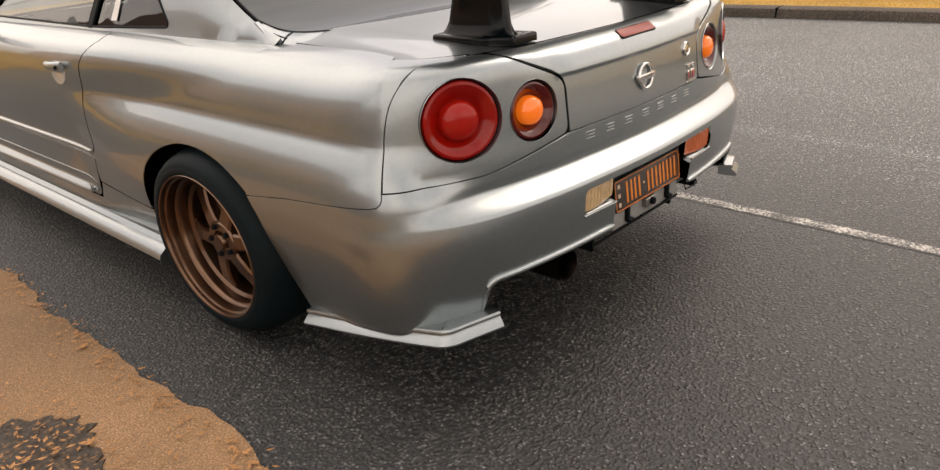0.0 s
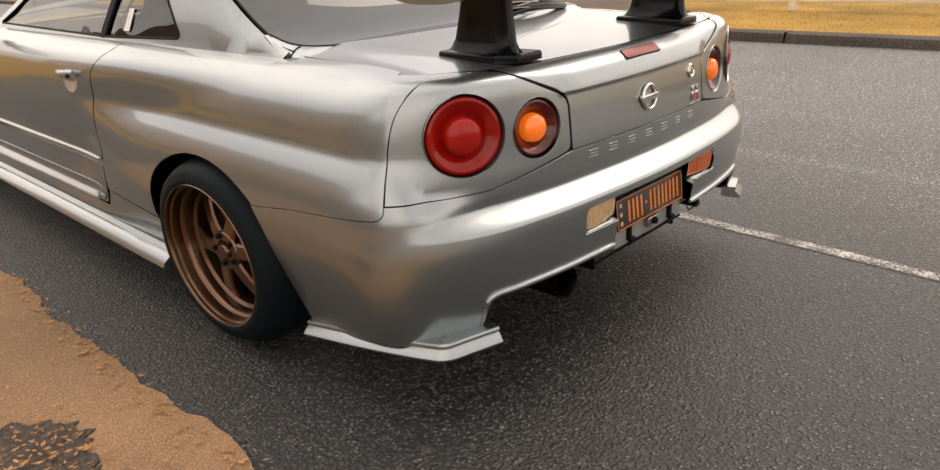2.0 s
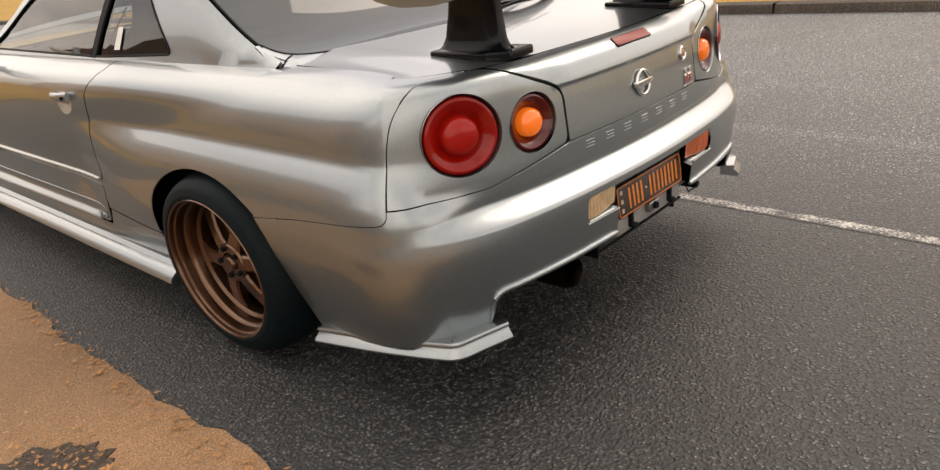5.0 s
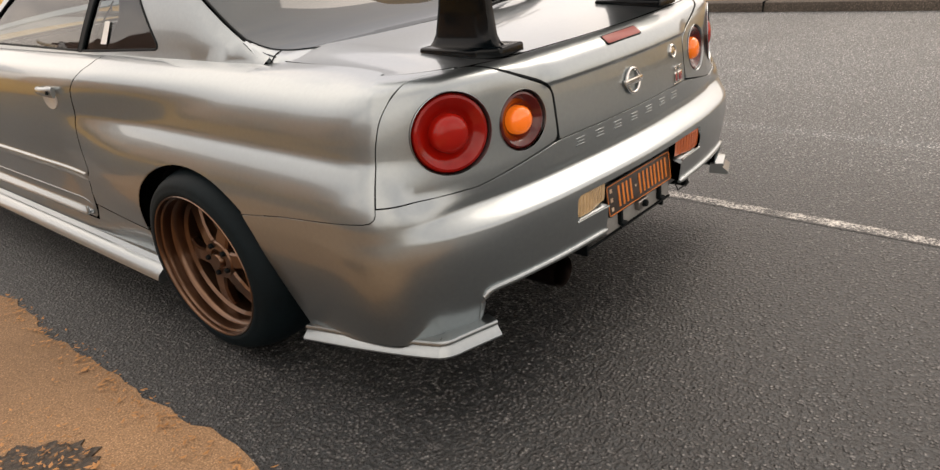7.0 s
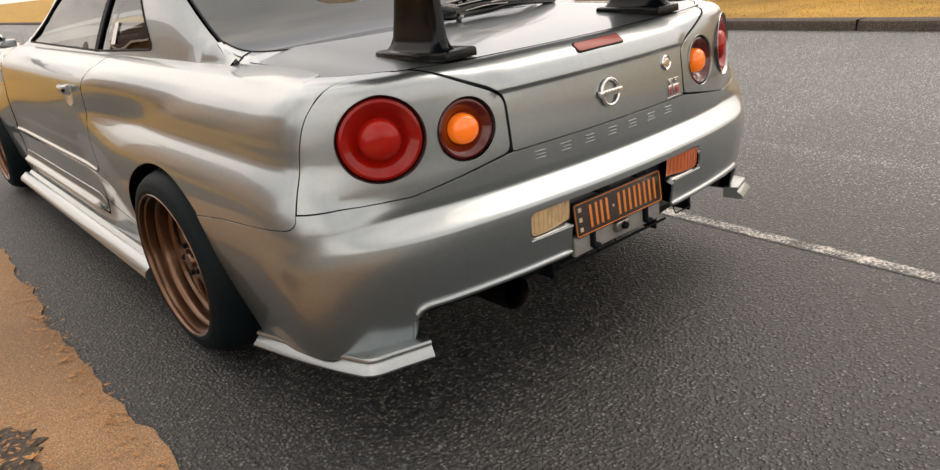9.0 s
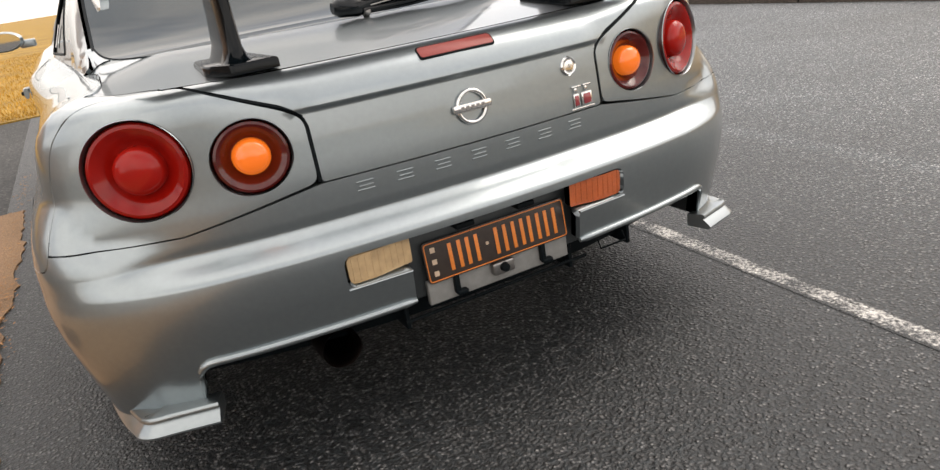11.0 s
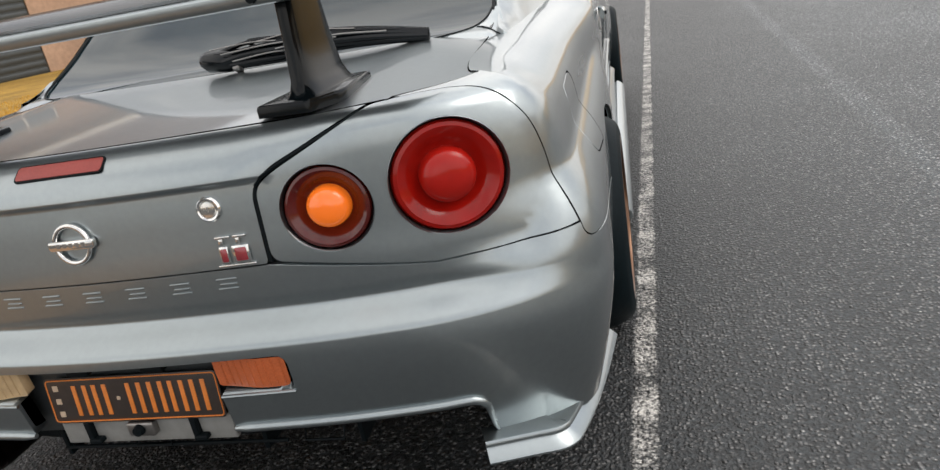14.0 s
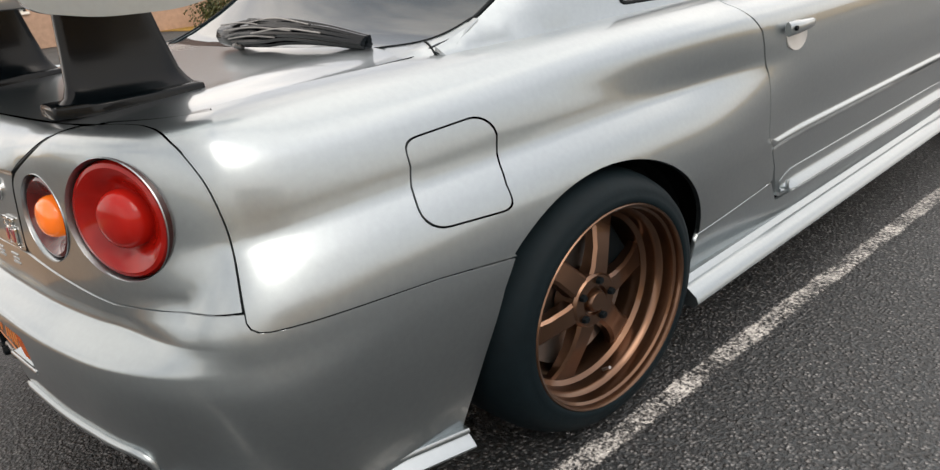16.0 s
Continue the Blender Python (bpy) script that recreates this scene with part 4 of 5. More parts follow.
FEET = [(y, foot_of(y)) for y in (.78, .90, 1.04, 1.18, 1.55, 1.8, 2.1, 2.5, 2.9, 3.3)]
FOOT_X = table([(y, p[0]) for y, p in FEET])
FOOT_Z = table([(y, p[2]) for y, p in FEET])


def side_glass(y, z, sg=1, inset=0.0):
    b = (FOOT_X(y), y, FOOT_Z(y))
    zr, xr = RAIL_Z(y), RAIL_X(y)
    w = (z - b[2]) / max(.012, zr - b[2])
    w = max(-.3, min(1.2, w))
    x = b[0] + (xr - b[0]) * w + .008 * math.sin(math.pi * max(0, min(1, w))) - inset
    return (sg * x, y, z)


def topskin(x, y, drop=0.0, crown=.035):
    xr = RAIL_X(y)
    k = 1 - (x / xr) ** 2
    return (x, y, RAIL_Z(y) + crown * step01(.8, 1.3, y) * k + .010 * k - drop)


cabin_top = [(y, RAIL_Z(y)) for y in np.linspace(.85, 3.18, 52)]
cabin_low = [(y, FOOT_Z(y) - .001) for y in np.linspace(3.15, .86, 44)]
qwin = rounded([(1.370, .872), (1.862, .862), (1.778, 1.098), (1.575, 1.092)], [.03, .008, .02, .03], 5)
dwin = rounded([(1.898, .862), (3.02, .872), (2.58, 1.066), (2.30, 1.112), (1.812, 1.110)], [.01, .03, .05, .08, .02], 5)
for sg in (1, -1):
    sf = panel("cabin_side", cabin_top + cabin_low, lambda a, b, sg=sg: side_glass(a, b, sg), PAINT, car, holes=[qwin, dwin], step=.03, flange=.02)
    panel("window_surround", rounded([(1.868, .858), (1.896, .858), (1.812, 1.112), (1.780, 1.105)], .004), lambda a, b, sg=sg: side_glass(a, b, sg, -.003), BLACK, sf, step=.03, flange=.006)
    for name, win in (("quarter_window", qwin), ("door_window", dwin)):
        ca = sum(p[0] for p in win) / len(win)
        cb = sum(p[1] for p in win) / len(win)
        panel(name, win, lambda a, b, sg=sg: side_glass(a, b, sg, .006), GLASS, sf, step=.05, flange=.004, label="tinted side glass")
        part("rubber_trim", tube([Vector(side_glass(a, b, sg, .001)) for a, b in densify(win, .03)], .0045, 6, True), BLACK, sf)
    # door mirror
    mr = loft([[Vector((sg * (.93 + .085 * math.cos(a) * w), y, .905 + .045 * math.sin(a) * w)) for a in np.linspace(0, math.tau, 20, endpoint=False)] for y, w in ((2.86, .86), (2.87, 1.0), (2.92, 1.0), (2.97, .8), (3.0, .4))])
    mi = part("door_mirror", mr, PAINT, car, "silver door mirror housing")
    part("mirror_glass", moved(slab(circle(0, 0, .072, 24, .037), 0, .003), Matrix.Translation((sg * .93, 2.862, .905)) @ pose(0, 0, 0, 90, 0, 0)), MIRROR, mi)
    part("mirror_arm", boxbm((min(sg * .80, sg * .87), 2.9, .865), (max(sg * .80, sg * .87), 2.96, .90), .008), PAINT, mi)
st = [Vector(side_glass(a, b, -1, .001)) for a, b in ((1.690, .885), (1.728, .885), (1.712, .955), (1.680, .955))]
part("window_sticker", loft([[p for p in st], [p - Vector((.0006, 0, 0)) for p in st]]), STICKER, car, "white paper strip on the glass", smooth=False)
part("aerial", tube([Vector(side_glass(a, b, -1, .012)) for a, b in ((1.79, .90), (1.76, .94), (1.72, .985), (1.705, 1.0), (1.725, 1.0))], .0025, 6), BLACK, car)
part("aerial", tube([Vector(side_glass(a, b, -1, .012)) for a, b in ((1.70, .985), (1.712, 1.002), (1.698, 1.012))], .003, 6), BLACK, car)
rg = [(RAIL_X(y) - .012, y) for y in np.linspace(.86, 1.50, 20)]
rglass = rounded([(0, .80), (.55, .815)], 0) + [(.632, .85)] + rg[1:] + [(.3, 1.52), (0, 1.525)]
panel("rear_window", rglass + [(-a, b) for a, b in reversed(rglass[1:-1])], lambda x, y: topskin(x, y, .003), DARKGLASS, car, out_ref=Vector((0, 1.2, -2)), step=.05, flange=.004, label="dark rear window reflecting the clouds")
open_edge = [(.632, .85)] + rg[1:] + [(.3, 1.52), (0, 1.525)]
open_edge = open_edge + [(-a, b) for a, b in reversed(open_edge[:-1])]
part("window_rubber", tube([Vector(topskin(a, b, .001)) for a, b in open_edge[3:-3]], .004, 6), BLACK, car)
for sg in (1, -1):
    # body-coloured fillet that rounds the lower corner of the glass
    curve = smoothcurve([(.36, .798), (.46, .806), (.535, .826), (.585, .866), (.612, .915), (.624, .975)], 6)
    fil = [(sg * a, b) for a, b in curve] + [(sg * (RAIL_X(.975) + .004), .975), (sg * (RAIL_X(.90) + .010), .90), (sg * .676, .835), (sg * .664, .786), (sg * .36, .786)]

    def over(x, y):
        p = topskin(x, y, -.0015)
        return (x, y, p[2] - .026 * step01(.612, .676, abs(x)) * (1 - step01(.86, .97, y)) - .008 * (1 - step01(.786, .83, y)))
    panel("corner_fillet", fil, over, PAINT, car, out_ref=Vector((0, 1.2, -2)), step=.02, flange=.004)
    part("glass_edge", tube([Vector(over(sg * a, b)) for a, b in curve], .0028, 6), BLACK, car)
    part("corner_seam", tube([Vector(over(sg * (.598 + .058 * k), .868 - .022 * k)) for k in (0, .25, .5, .75, 1)], .0024, 6), BLACK, car)
rf = [(RAIL_X(y) + .002, y) for y in np.linspace(1.53, 2.62, 24)]
panel("roof", rf + [(-a, b) for a, b in reversed(rf)], topskin, PAINT, car, out_ref=Vector((0, 1.9, -2)), step=.06)
ws = [(RAIL_X(y) - .01, y) for y in np.linspace(2.63, 3.15, 14)]
panel("windscreen", ws + [(-a, b) for a, b in reversed(ws)], lambda x, y: topskin(x, y, .003), GLASS, car, out_ref=Vector((0, 2.5, -2)), step=.08, flange=.004)
bn = [(.70, 3.18), (.68, 4.2), (.60, 4.7), (.3, 4.82), (0, 4.85)]
panel("bonnet", bn + [(-a, b) for a, b in reversed(bn[:-1])], lambda x, y: (x, y, .86 - .05 * (y - 3.2) - .05 * max(0, y - 4.2) ** 2 - .02 * (x / .7) ** 2), PAINT, car, out_ref=Vector((0, 4, -3)), step=.1)
fs = float(np.interp(4.755, PY[300:], PS[300:]))
panel("front_bumper", [(fs, .22), (fs, .72), (PS[-1], .72), (PS[-1], .22)], lambda a, b: skin(min(a, PS[-1] - .013), b), PAINT, car, step=.08)
panel("front_bumper", [(fs, .22), (fs, .72), (PS[-1], .72), (PS[-1], .22)], lambda a, b: skin(-min(a, PS[-1] - .013), b), PAINT, car, step=.08)
# interior, seen dimly through the glass
part("parcel_shelf", boxbm((-.60, .95, .80), (.60, 1.35, .83), .01), FABRIC, car)
for px in (-.34, .34):
    seat = part("front_seat", loft([[Vector((px + .22 * w * math.cos(a), 2.15 + dy + .07 * math.sin(a), z)) for a in np.linspace(0, math.tau, 18, endpoint=False)] for z, w, dy in ((.45, 1, .1), (.65, 1.05, .03), (.82, .95, -.03), (.93, .6, -.06), (.97, .55, -.07), (1.04, .5, -.08), (1.06, .3, -.08))]), FABRIC, car, "dark cloth bucket seat")
part("rear_bench", boxbm((-.58, 1.32, .45), (.58, 1.48, .86), .04), FABRIC, car)
part("dashboard", boxbm((-.66, 2.75, .6), (.66, 3.1, .84), .04), FABRIC, car)
part("steering_wheel", tube([(.34 + .16 * math.cos(a), 2.68, .80 + .15 * math.sin(a)) for a in np.linspace(0, math.tau, 28, endpoint=False)], .014, 8, True), BLACK, car)

# rear wiper lying along the foot of the glass
wp = part("rear_wiper", loft([[Vector((x, .80 - .03 * (1 - k), zc + hz * math.sin(a) * .5)) + Vector((0, .022 * math.cos(a) * hz / .04, 0)) for a in np.linspace(0, math.tau, 10, endpoint=False)] for x, zc, hz, k in ((-.045, .893, .030, 0), (-.03, .891, .050, 0), (.02, .888, .054, .1), (.07, .888, .044, .2), (.12, .890, .030, .4), (.25, .892, .022, .8), (.40, .884, .014, 1))]), WIPER, car, "black rear wiper parked along the glass")
wr = random.Random(12)
for k, (dz, dy, r) in enumerate(((.022, -.010, .0055), (.014, -.020, .006), (.004, -.028, .0065), (-.007, -.024, .0065), (-.014, -.010, .007), (-.004, .002, .008), (.012, .004, .0065), (.024, .004, .005))):
    def wob(a):
        return wr.uniform(-a, a)
    pts = smoothcurve([(-.015 + .016 * k, .775 + dy, .884 + dz * .9), (.08, .778 + dy + wob(.004), .890 + dz * 1.3 + wob(.004)), (.17, .781 + dy + wob(.004), .892 + dz * 1.25 + wob(.004)), (.26, .785 + dy, .892 + dz + wob(.003)), (.38, .795 + dy, .884 + dz * .8), (.50, .808 + dy * .6, .868 + dz * .5)], 6)
    part("blade_strip", tube(pts, r, 6), WIPER, wp)
# thin steel links, added along the wiper to draw its white glints
for dz, dy, x0, x1 in ((.016, -.030, .02, .30), (-.002, -.038, .05, .24), (.028, -.020, -.01, .20), (.010, -.036, .16, .42), (.030, -.010, .10, .34)):
    pts = smoothcurve([(x0, .772 + dy, .889 + dz), ((x0 + x1) / 2, .776 + dy + wob(.004), .895 + dz + wob(.003)), (x1, .786 + dy, .890 + dz * .7)], 6)
    part("wiper_glint_rod", tube(pts, .0018, 6), STEEL, wp)
part("wiper_pivot", spin([(.010, -.01), (.010, .010), (.007, .014), (0, .014)], Matrix.Translation((.045, .760, .868)) @ pose(0, 0, 0, 60, 0, 0), 18), STEEL, wp)

# ---- wheels ----
def wheel(name):
    """A deep-dished six-spoke wheel about the local z axis, face towards +z."""
    root = new(name)
    root.parent = car
    tyre = [(.230, .006), (.2365, .014), (.243, .0155), (.252, .0145), (.255, .0125), (.262, .012), (.277, .004), (.290, -.014), (.300, -.038), (.306, -.062), (.308, -.09), (.308, -.13), (.306, -.20), (.295, -.225), (.27, -.245), (.235, -.24)]
    part("tyre", spin(tyre, Matrix(), 72), RUBBER, root, "black road tyre with a stretched sidewall")
    rim = [(.234, .008), (.2355, .0125), (.233, .0155), (.229, .0135), (.2265, .008), (.2265, .000), (.221, -.004), (.219, -.012), (.219, -.030), (.210, -.036), (.207, -.044), (.206, -.066), (.196, -.074), (.194, -.084), (.193, -.21), (.235, -.235)]
    part("rim", spin(rim, Matrix(), 72), BRONZE, root, "stepped bronze barrel")
    for k in range(6):
        a = k * math.tau / 6 + radians(38)
        sp = []
        for r, w, h, d in ((.045, .030, -.048, .034), (.075, .0275, -.048, .032), (.12, .026, -.055, .028), (.165, .030, -.067, .026), (.196, .040, -.078, .022)):
            sp.append([Vector((r, -w, h - d)), Vector((r, -w, h - .006)), Vector((r, -w + .007, h)), Vector((r, w - .007, h)), Vector((r, w, h - .006)), Vector((r, w, h - d))])
        part("spoke", moved(loft(sp), pose(0, 0, 0, 0, 0, math.degrees(a))), BRONZE, root)
    part("hub", spin([(.066, -.10), (.066, -.050), (.060, -.044), (.036, -.044), (.033, -.052), (.028, -.054), (.026, -.040), (.022, -.034), (0, -.034)], Matrix(), 36), BRONZE, root)
    for k in range(5):
        a = (k + .3) * math.tau / 5
        part("wheel_nut", spin([(0, -.034), (.007, -.034), (.0095, -.038), (.0095, -.046)], Matrix.Translation((.048 * math.cos(a), .048 * math.sin(a), 0)), 6), BLACK, root)
    part("brake_disc", spin([(.06, -.105), (.165, -.105), (.165, -.13), (.06, -.13)], Matrix(), 40), STEEL, root)
    part("caliper", moved(boxbm((-.06, .10, -.14), (.06, .175, -.092), .012), pose(0, 0, 0, 0, 0, 30)), BLACK, root)
    part("valve", tube([(.20, .02, -.05), (.186, .02, -.030)], .004, 6), STEEL, root)
    return root


ws = []
for sg, yc in ((1, 1.065), (-1, 1.065), (1, 4.06), (-1, 4.06)):
    base = Matrix.Translation((sg * .872, yc, .2875)) @ pose(0, 0, 0, 0, 90 * sg, 0)
    if not ws:
        w0 = wheel("wheel")
        w0.matrix_basis = base
        ws.append(w0)
    else:
        w1 = copy_thing(ws[0], base)
        w1.scale = ws[0].scale
        ws.append(w1)
for w in ws:
    w.scale = (.93, 1.10, 1)


# ---- ground ----
def sheet(name, poly, z, mat, thick=0.0, label="", kind="structure"):
    bm = bmesh.new()
    hi = [bm.verts.new((x, y, z)) for x, y in poly]
    bm.faces.new(hi)
    if thick:
        lo = [bm.verts.new((x, y, z - thick)) for x, y in poly]
        bm.faces.new(list(reversed(lo)))
        for k in range(len(poly)):
            bm.faces.new((hi[k], lo[k], lo[(k + 1) % len(poly)], hi[(k + 1) % len(poly)]))
    ob = part(name, bm, mat, None, label, False)
    ob["kind"] = kind
    return ob


sheet("ground", [(-1500, -1500), (1500, -1500), (1500, 1500), (-1500, 1500)], -.03, SOIL, 0, "dry yellow turf reaching the horizon")
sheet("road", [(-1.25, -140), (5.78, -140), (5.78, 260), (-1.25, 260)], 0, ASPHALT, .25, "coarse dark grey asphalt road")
# sandy concrete apron with a ragged edge towards the asphalt
rng = random.Random(4)
ys = [-4 + .06 * k for k in range(int(7.6 / .06))]
edge = [(-1.15 + .012 * math.sin(y * 3.1) + .010 * math.sin(y * 9.7 + 1) + rng.uniform(-.012, .012), y) for y in ys]
sheet("driveway", edge + [(-2.7, 3.5), (-2.7, -4)], .006, CONCRETE, .2, "sandy orange concrete driveway apron")
sheet("pavement", [(-1.24, -40), (-1.24, -4), (-2.7, -4), (-2.7, 3.5), (-1.20, 3.5), (-1.20, 8.0), (-30, 8.0), (-30, -40)], -.004, YARD, .1, "dull grey gravel yard")
verge_edge = [(-1.17 + rng.uniform(-.02, .02), 8.0 + .25 * k) for k in range(200)]
sheet("verge_near", verge_edge + [(-40, 60), (-40, 8.0)], .012, SOIL, .1, "dry yellow grass verge")
kerb = part("kerb", loft([[Vector((x, y, z)) for x, z in ((5.74, -.05), (5.745, .045), (5.765, .085), (5.80, .096), (5.93, .098), (5.94, -.05))] for y in (-60, -20, 0, 20, 80)]), KERBSTONE, None, "weathered dark concrete kerb")
kerb["kind"] = "structure"
for y in range(-8, 16, 2):
    part("kerb_joint", boxbm((5.738, y - .006, .0), (5.932, y + .006, .0992)), DARK, kerb)
sheet("verge_far", [(5.93, -60), (60, -60), (60, 4.9), (5.93, 4.9)], .096, SOIL, .2, "dry yellow grass verge")
sheet("verge_far_ahead", [(5.93, 8.8), (60, 8.8), (60, 120), (5.93, 120)], .096, SOIL, .2, "dry yellow grass verge")
sheet("driveway_far", [(5.93, 4.9), (60, 4.9), (60, 8.8), (5.93, 8.8)], .090, DIRT, .2, "red brown dirt driveway")


def strip(name, x0, y0, x1, y1, width, z, mat, label):
    d = Vector((x1 - x0, y1 - y0, 0))
    n = max(1, int(d.length / .5))
    bm = bmesh.new()
    a = [bm.verts.new((-width / 2, d.length * k / n, 0)) for k in range(n + 1)]
    b = [bm.verts.new((width / 2, d.length * k / n, 0)) for k in range(n + 1)]
    for k in range(n):
        bm.faces.new((a[k], b[k], b[k + 1], a[k + 1]))
    ob = part(name, bm, mat, None, label, False)
    ob.matrix_basis = Matrix.Translation((x0, y0, z)) @ pose(0, 0, 0, 0, 0, math.degrees(math.atan2(-d.x, d.y)))
    ob["kind"] = "structure"
    return ob


strip("edge_line", .865 - .0416 * 12, -12, .865 + .0416 * 60, 60, .078, .0015, LINE, "worn white painted edge line")
for k in range(-2, 6):
    y0 = 4.8 + 9.0 * k
    strip("lane_dash", 3.72 + .012 * y0, y0, 3.72 + .012 * (y0 + 3), y0 + 3.0, .10, .0015, LINE, "worn white lane dash")


# ---- grass, leaves ----
def blades(name, count, where, size, mat, label, seed, lean=.5):
    r = np.random.RandomState(seed)
    verts, faces = [], []
    for k in range(count):
        x, y, z = where(r)
        a = r.uniform(0, math.tau)
        h = size * r.uniform(.4, 1.2)
        w = h * .10 + .003
        dx, dy = math.cos(a) * w, math.sin(a) * w
        lx, ly = r.uniform(-lean, lean) * h, r.uniform(-lean, lean) * h
        o = len(verts)
        verts += [(x - dx, y - dy, z - .01), (x + dx, y + dy, z - .01), (x + lx, y + ly, z + h)]
        faces.append((o, o + 1, o + 2))
    ob = link(name, verts, faces, mat, None, label, False)
    ob["kind"] = "stuff"
    return ob


def far_where(r):
    y = r.uniform(-7, 22)
    while 4.85 < y < 8.85:
        y = r.uniform(-7, 22)
    return 5.95 + r.uniform(0, 1) ** 1.3 * 4.0, y, .096


def near_where(r):
    x = -1.2 - r.uniform(0, 1) ** 1.2 * 8.5
    return x, 8.1 + r.uniform(0, 1) ** 1.6 * 16, .012


blades("verge_grass_far", 26000, far_where, .022, GRASS, "short dry yellow grass on the far verge", 3)
blades("verge_grass_near", 30000, near_where, .04, GRASS, "short dry yellow grass beside the road", 5)


def leaf_where(r):
    y = r.choice([r.uniform(-.6, 4.5), r.uniform(.2, 2.2)])
    return -1.16 + -.02 + r.normal(0, .024), y, .014


def litter(name, count, where, size, mat, label, seed):
    r = np.random.RandomState(seed)
    verts, faces = [], []
    for k in range(count):
        x, y, z = where(r)
        a = r.uniform(0, math.tau)
        L = size * r.uniform(.5, 1.3)
        W = L * r.uniform(.25, .5)
        c, s = math.cos(a), math.sin(a)
        cu = r.uniform(.0, .35) * L
        o = len(verts)
        for u, v, h in ((-L, 0, cu), (0, -W, 0), (L, 0, cu * .6), (0, W, cu * .3)):
            verts.append((x + c * u - s * v, y + s * u + c * v, z + h))
        faces += [(o, o + 1, o + 2), (o, o + 2, o + 3)]
    ob = link(name, verts, faces, mat, None, label, False)
    ob["kind"] = "stuff"
    return ob


def heap_where(r):
    return -1.52 + r.normal(0, .11), .90 + r.normal(0, .20), .016 + abs(r.normal(0, .006))


litter("gutter_leaves", 480, leaf_where, .010, LEAF, "dead orange leaves along the gutter edge", 8)
litter("leaf_heap", 330, heap_where, .010, LEAF, "dead orange leaves on damp mould", 9)
patch = [(-1.55 + (.19 + .02 * math.sin(a * 5) + rng.uniform(-.018, .018)) * math.cos(a), .86 + (.28 + .03 * math.sin(a * 3) + rng.uniform(-.018, .018)) * math.sin(a)) for a in np.linspace(0, math.tau, 110, endpoint=False)]
sheet("damp_patch", patch, .0105, LITTER, .006, "dark damp patch of leaf mould on the concrete")


# ---- houses, fences, hedges ----
def brick_house(x, y, turn, length, depth, wall_h, ridge, openings, label):
    """A gabled brick house; openings along the front are (centre, width, sill, head, kind)."""
    root = new("house")
    tagged(root, label, "house")
    root.matrix_basis = Matrix.Translation((x, y, 0)) @ pose(0, 0, 0, 0, 0, turn)
    hole = [[(c - w / 2, a), (c + w / 2, a), (c + w / 2, b), (c - w / 2, b)] for c, w, a, b, kd in openings]
    front = panel("wall", [(0, 0), (length, 0), (length, wall_h), (0, wall_h)], lambda a, b: (a, 0, b), BRICK, root, holes=hole, step=1.2, flange=.11, out_ref=Vector((length / 2, depth, 1)))
    part("wall", boxbm((0, depth - .2, 0), (length, depth, wall_h)), BRICK, root, smooth=False)
    for px in (0, length):
        bm = bmesh.new()
        pts = [(px, 0, 0), (px, depth, 0), (px, depth, wall_h), (px, depth / 2, ridge), (px, 0, wall_h)]
        lo = [bm.verts.new(p) for p in pts]
        hi = [bm.verts.new((p[0] + (.2 if px == 0 else -.2), p[1], p[2])) for p in pts]
        bm.faces.new(lo)
        bm.faces.new(list(reversed(hi)))
        for k in range(5):
            bm.faces.new((lo[k], lo[(k + 1) % 5], hi[(k + 1) % 5], hi[k]))
        part("gable", bm, BRICK, root, smooth=False)
    for sgn in (0, 1):
        rows = 14
        ring = []
        for k in range(rows + 1):
            t = k / rows
            yy = (-.45 + (depth / 2 + .45) * t) if sgn == 0 else (depth + .45 - (depth / 2 + .45) * t)
            zz = wall_h - .12 + (ridge + .08 - wall_h + .12) * t
            for lift in ((.0, .06) if k < rows else (.0,)):
                ring.append([Vector((-.4, yy, zz + lift)), Vector((length + .4, yy, zz + lift))])
        part("roof", loft(ring, False), ROOFTILE, root, smooth=False)
    part("gutter", boxbm((-.4, -.56, wall_h - .16), (length + .4, -.44, wall_h - .04), .02), WHITEWOOD, root)
    for c, w, a, b, kd in openings:
        if kd == "window":
            win = part("window", boxbm((c - w / 2, .05, a), (c + w / 2, .09, a + .06)), WHITEWOOD, root, "white framed window")
            for bx in (((c - w / 2), (c - w / 2 + .06), a, b), ((c + w / 2 - .06), (c + w / 2), a, b), ((c - .03), (c + .03), a, b), (c - w / 2, c + w / 2, b - .06, b)):
                part("window_frame", boxbm((bx[0], .05, bx[2]), (bx[1], .09, bx[3])), WHITEWOOD, win)
            for sx in (-1, 1):
                part("pane", boxbm((c + sx * w / 4 - w / 4 + .03, .075, a + .06), (c + sx * w / 4 + w / 4 - .03, .083, b - .06)), PANE, win)
            part("window_sill", boxbm((c - w / 2 - .05, -.05, a - .07), (c + w / 2 + .05, .06, a)), WHITEWOOD, win)
        else:
            dr = part("garage_door", boxbm((c - w / 2, .06, a), (c + w / 2, .10, b)), SHADEANDDOOR, root, "dark ribbed roller door")
            for k in range(12):
                zz = a + (b - a) * (k + .5) / 12
                part("rib", boxbm((c - w / 2 + .02, .045, zz - .06), (c + w / 2 - .02, .062, zz + .06), .006), SHADEANDDOOR, dr)
    return root


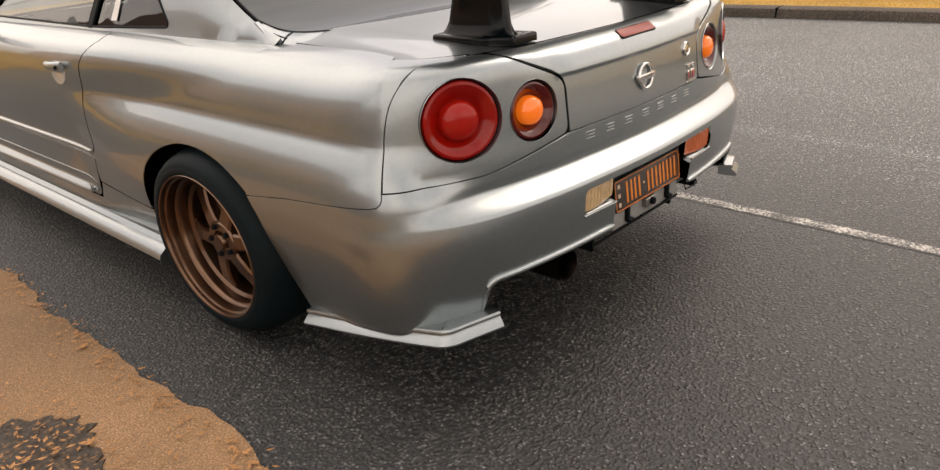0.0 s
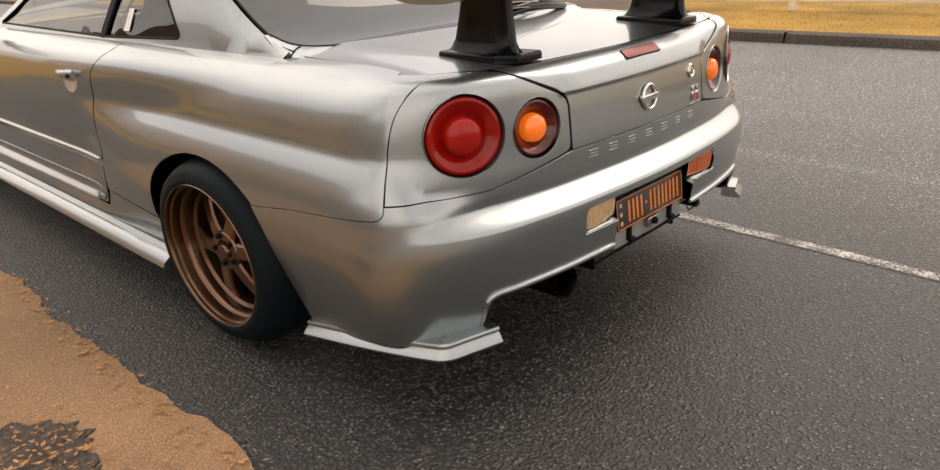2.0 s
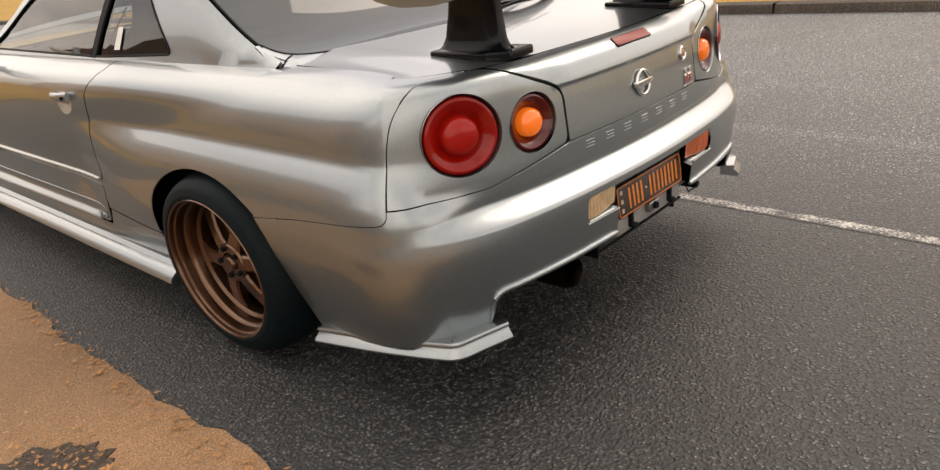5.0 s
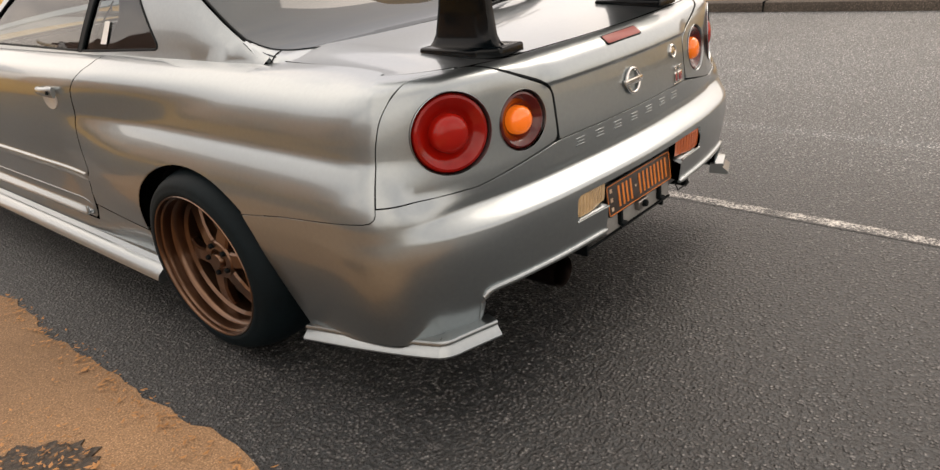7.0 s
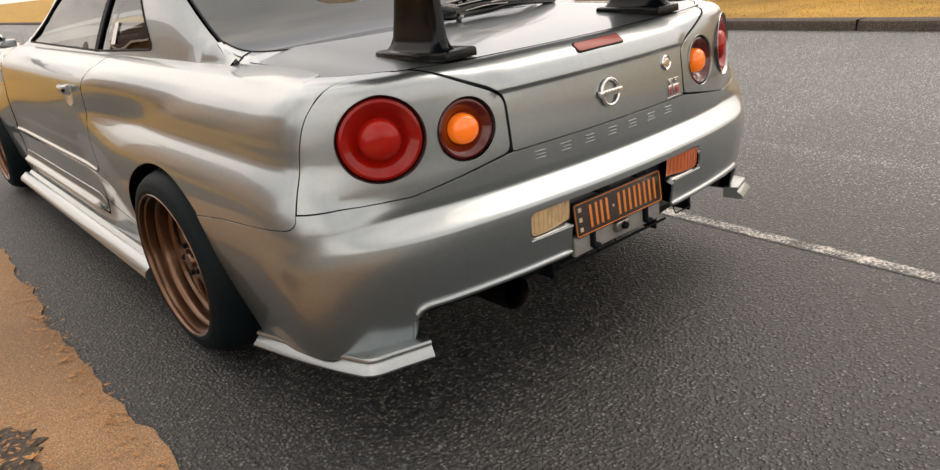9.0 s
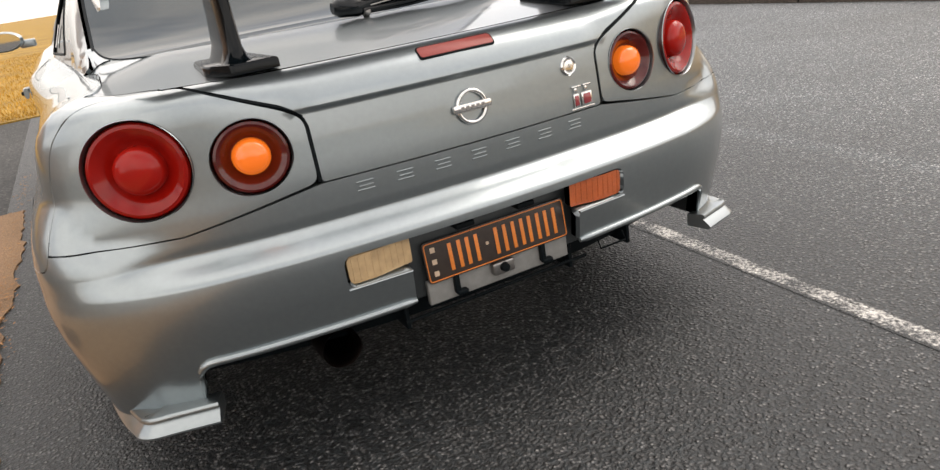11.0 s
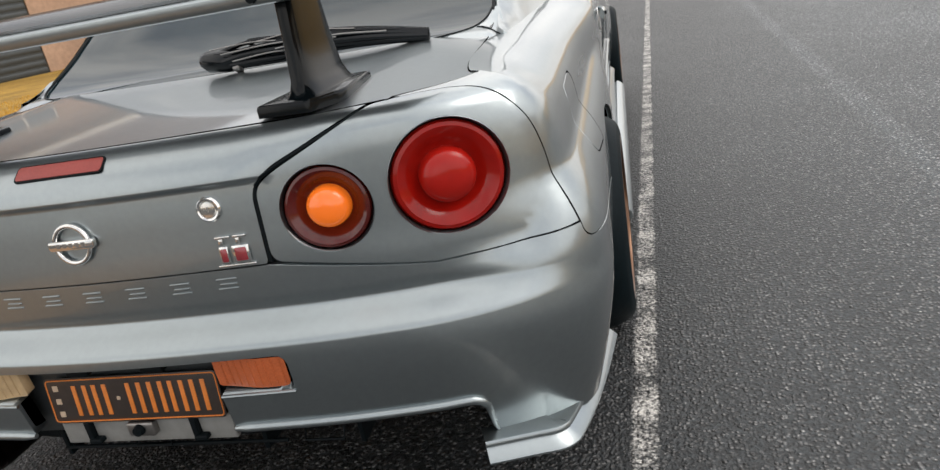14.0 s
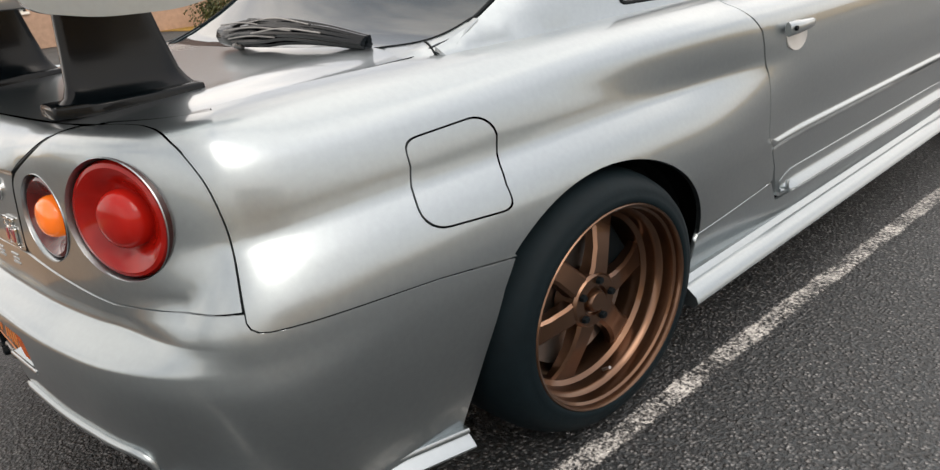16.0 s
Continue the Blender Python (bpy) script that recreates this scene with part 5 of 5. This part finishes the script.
brick_house(-16.0, 13.4, 60, 15.0, 8.0, 5.2, 7.6, ((2.4, 2.9, 0.0, 2.2, "door"), (7.0, 1.9, .9, 2.2, "window"), (11.6, 1.9, .9, 2.2, "window"), (2.6, 1.7, 3.4, 4.6, "window"), (7.0, 1.9, 3.4, 4.6, "window"), (11.6, 1.9, 3.4, 4.6, "window")), "orange brick house with white windows and brown tiled roof")
brick_house(-19.0, -3.0, 90, 17.0, 8.0, 2.9, 5.0, ((2.5, 1.9, .9, 2.2, "window"), (7.0, 1.9, .9, 2.2, "window"), (11.8, 1.9, .9, 2.2, "window")), "low orange brick house with brown roof beside the gravel yard")
brick_house(34.0, -7.0, 90, 16.0, 7.0, 2.7, 4.4, ((3.0, 1.9, .9, 2.2, "window"), (8.0, 1.9, .9, 2.2, "window"), (12.0, 1.2, .9, 2.2, "window")), "orange brick bungalow behind the white fence")


def leafy(name, count, where, size, mat, parent, seed):
    r = np.random.RandomState(seed)
    verts, faces = [], []
    for k in range(count):
        p = where(r)
        n = Vector(r.normal(0, 1, 3)).normalized()
        t = n.orthogonal().normalized()
        b = n.cross(t)
        L = size * r.uniform(.6, 1.3)
        o = len(verts)
        P = Vector(p)
        verts += [P - t * L, P - b * L * .45, P + t * L, P + b * L * .45]
        faces.append((o, o + 1, o + 2, o + 3))
    ob = link(name, verts, faces, mat, parent, "", False)
    return ob


def shrub(x, y, w, h, seed, label):
    root = new("shrub")
    tagged(root, label, "shrub")
    root.matrix_basis = Matrix.Translation((x, y, 0))
    r = random.Random(seed)
    for k in range(5):
        a = r.uniform(0, math.tau)
        part("stem", tube([(0, 0, -.05), (.2 * w * math.cos(a), .2 * w * math.sin(a), h * .4), (.4 * w * math.cos(a), .4 * w * math.sin(a), h * .8)], [.025, .016, .006], 6), TRUNK, root)
    lumps = [(r.uniform(-.35, .35) * w, r.uniform(-.35, .35) * w, r.uniform(.25, .8) * h, r.uniform(.2, .4) * w) for k in range(9)]

    def where(q):
        lx, ly, lz, lr = lumps[q.randint(0, 9)]
        d = Vector(q.normal(0, 1, 3)).normalized() * lr * q.uniform(.55, 1.05)
        return (lx + d.x, ly + d.y, max(.02, lz + d.z * .8))
    leafy("crown", 2600, where, .05, HEDGELEAF, root, seed)
    return root


for k, (x, y, w, h) in enumerate(((-9.2, 23.0, 1.8, 1.1), (-10.6, 20.4, 1.6, .9), (-12.3, 17.9, 1.5, .8), (-17.6, 9.2, 1.4, .8), (-17.7, 6.4, 1.3, .7), (9.4, 9.7, 1.2, .9), (11.0, 10.0, 1.5, 1.1), (13.0, 10.2, 1.3, .9))):
    shrub(x, y, w, h, 20 + k, "low dark green shrub beside the verge")

# cream fence of posts, rails and balusters on the far side
FX = 7.75
fence = new("fence")
tagged(fence, "cream painted baluster fence along the far verge", "fence")
panels = [(-11.3 + 2.0 * k, -11.3 + 2.0 * (k + 1)) for k in range(8)]
bal = boxbm((-.016, -.016, 0), (.016, .016, .86), .004)
bal_me = bpy.data.meshes.new("baluster")
bal.to_mesh(bal_me)
bal.free()
bal_me.materials.append(CREAM)
post_me = bpy.data.meshes.new("post")
pb = boxbm((-.045, -.045, 0), (.045, .045, 1.10), .008)
boxbm((-.06, -.06, 1.10), (.06, .06, 1.14), .008, pb)
pb.to_mesh(post_me)
pb.free()
post_me.materials.append(CREAM)
for a, b in panels:
    o = new("post", post_me)
    o.parent = fence
    o.location = (FX, a, .096)
    for z in (.20, 1.02):
        part("rail", boxbm((FX - .03, a + .045, z), (FX + .03, b - .045, z + .06), .006), CREAM, fence)
    n = int((b - a - .12) / .098)
    for k in range(n):
        o = new("baluster", bal_me)
        o.parent = fence
        o.location = (FX, a + .10 + k * .098, .22)
o = new("post", post_me)
o.parent = fence
o.location = (FX, panels[-1][1], .096)
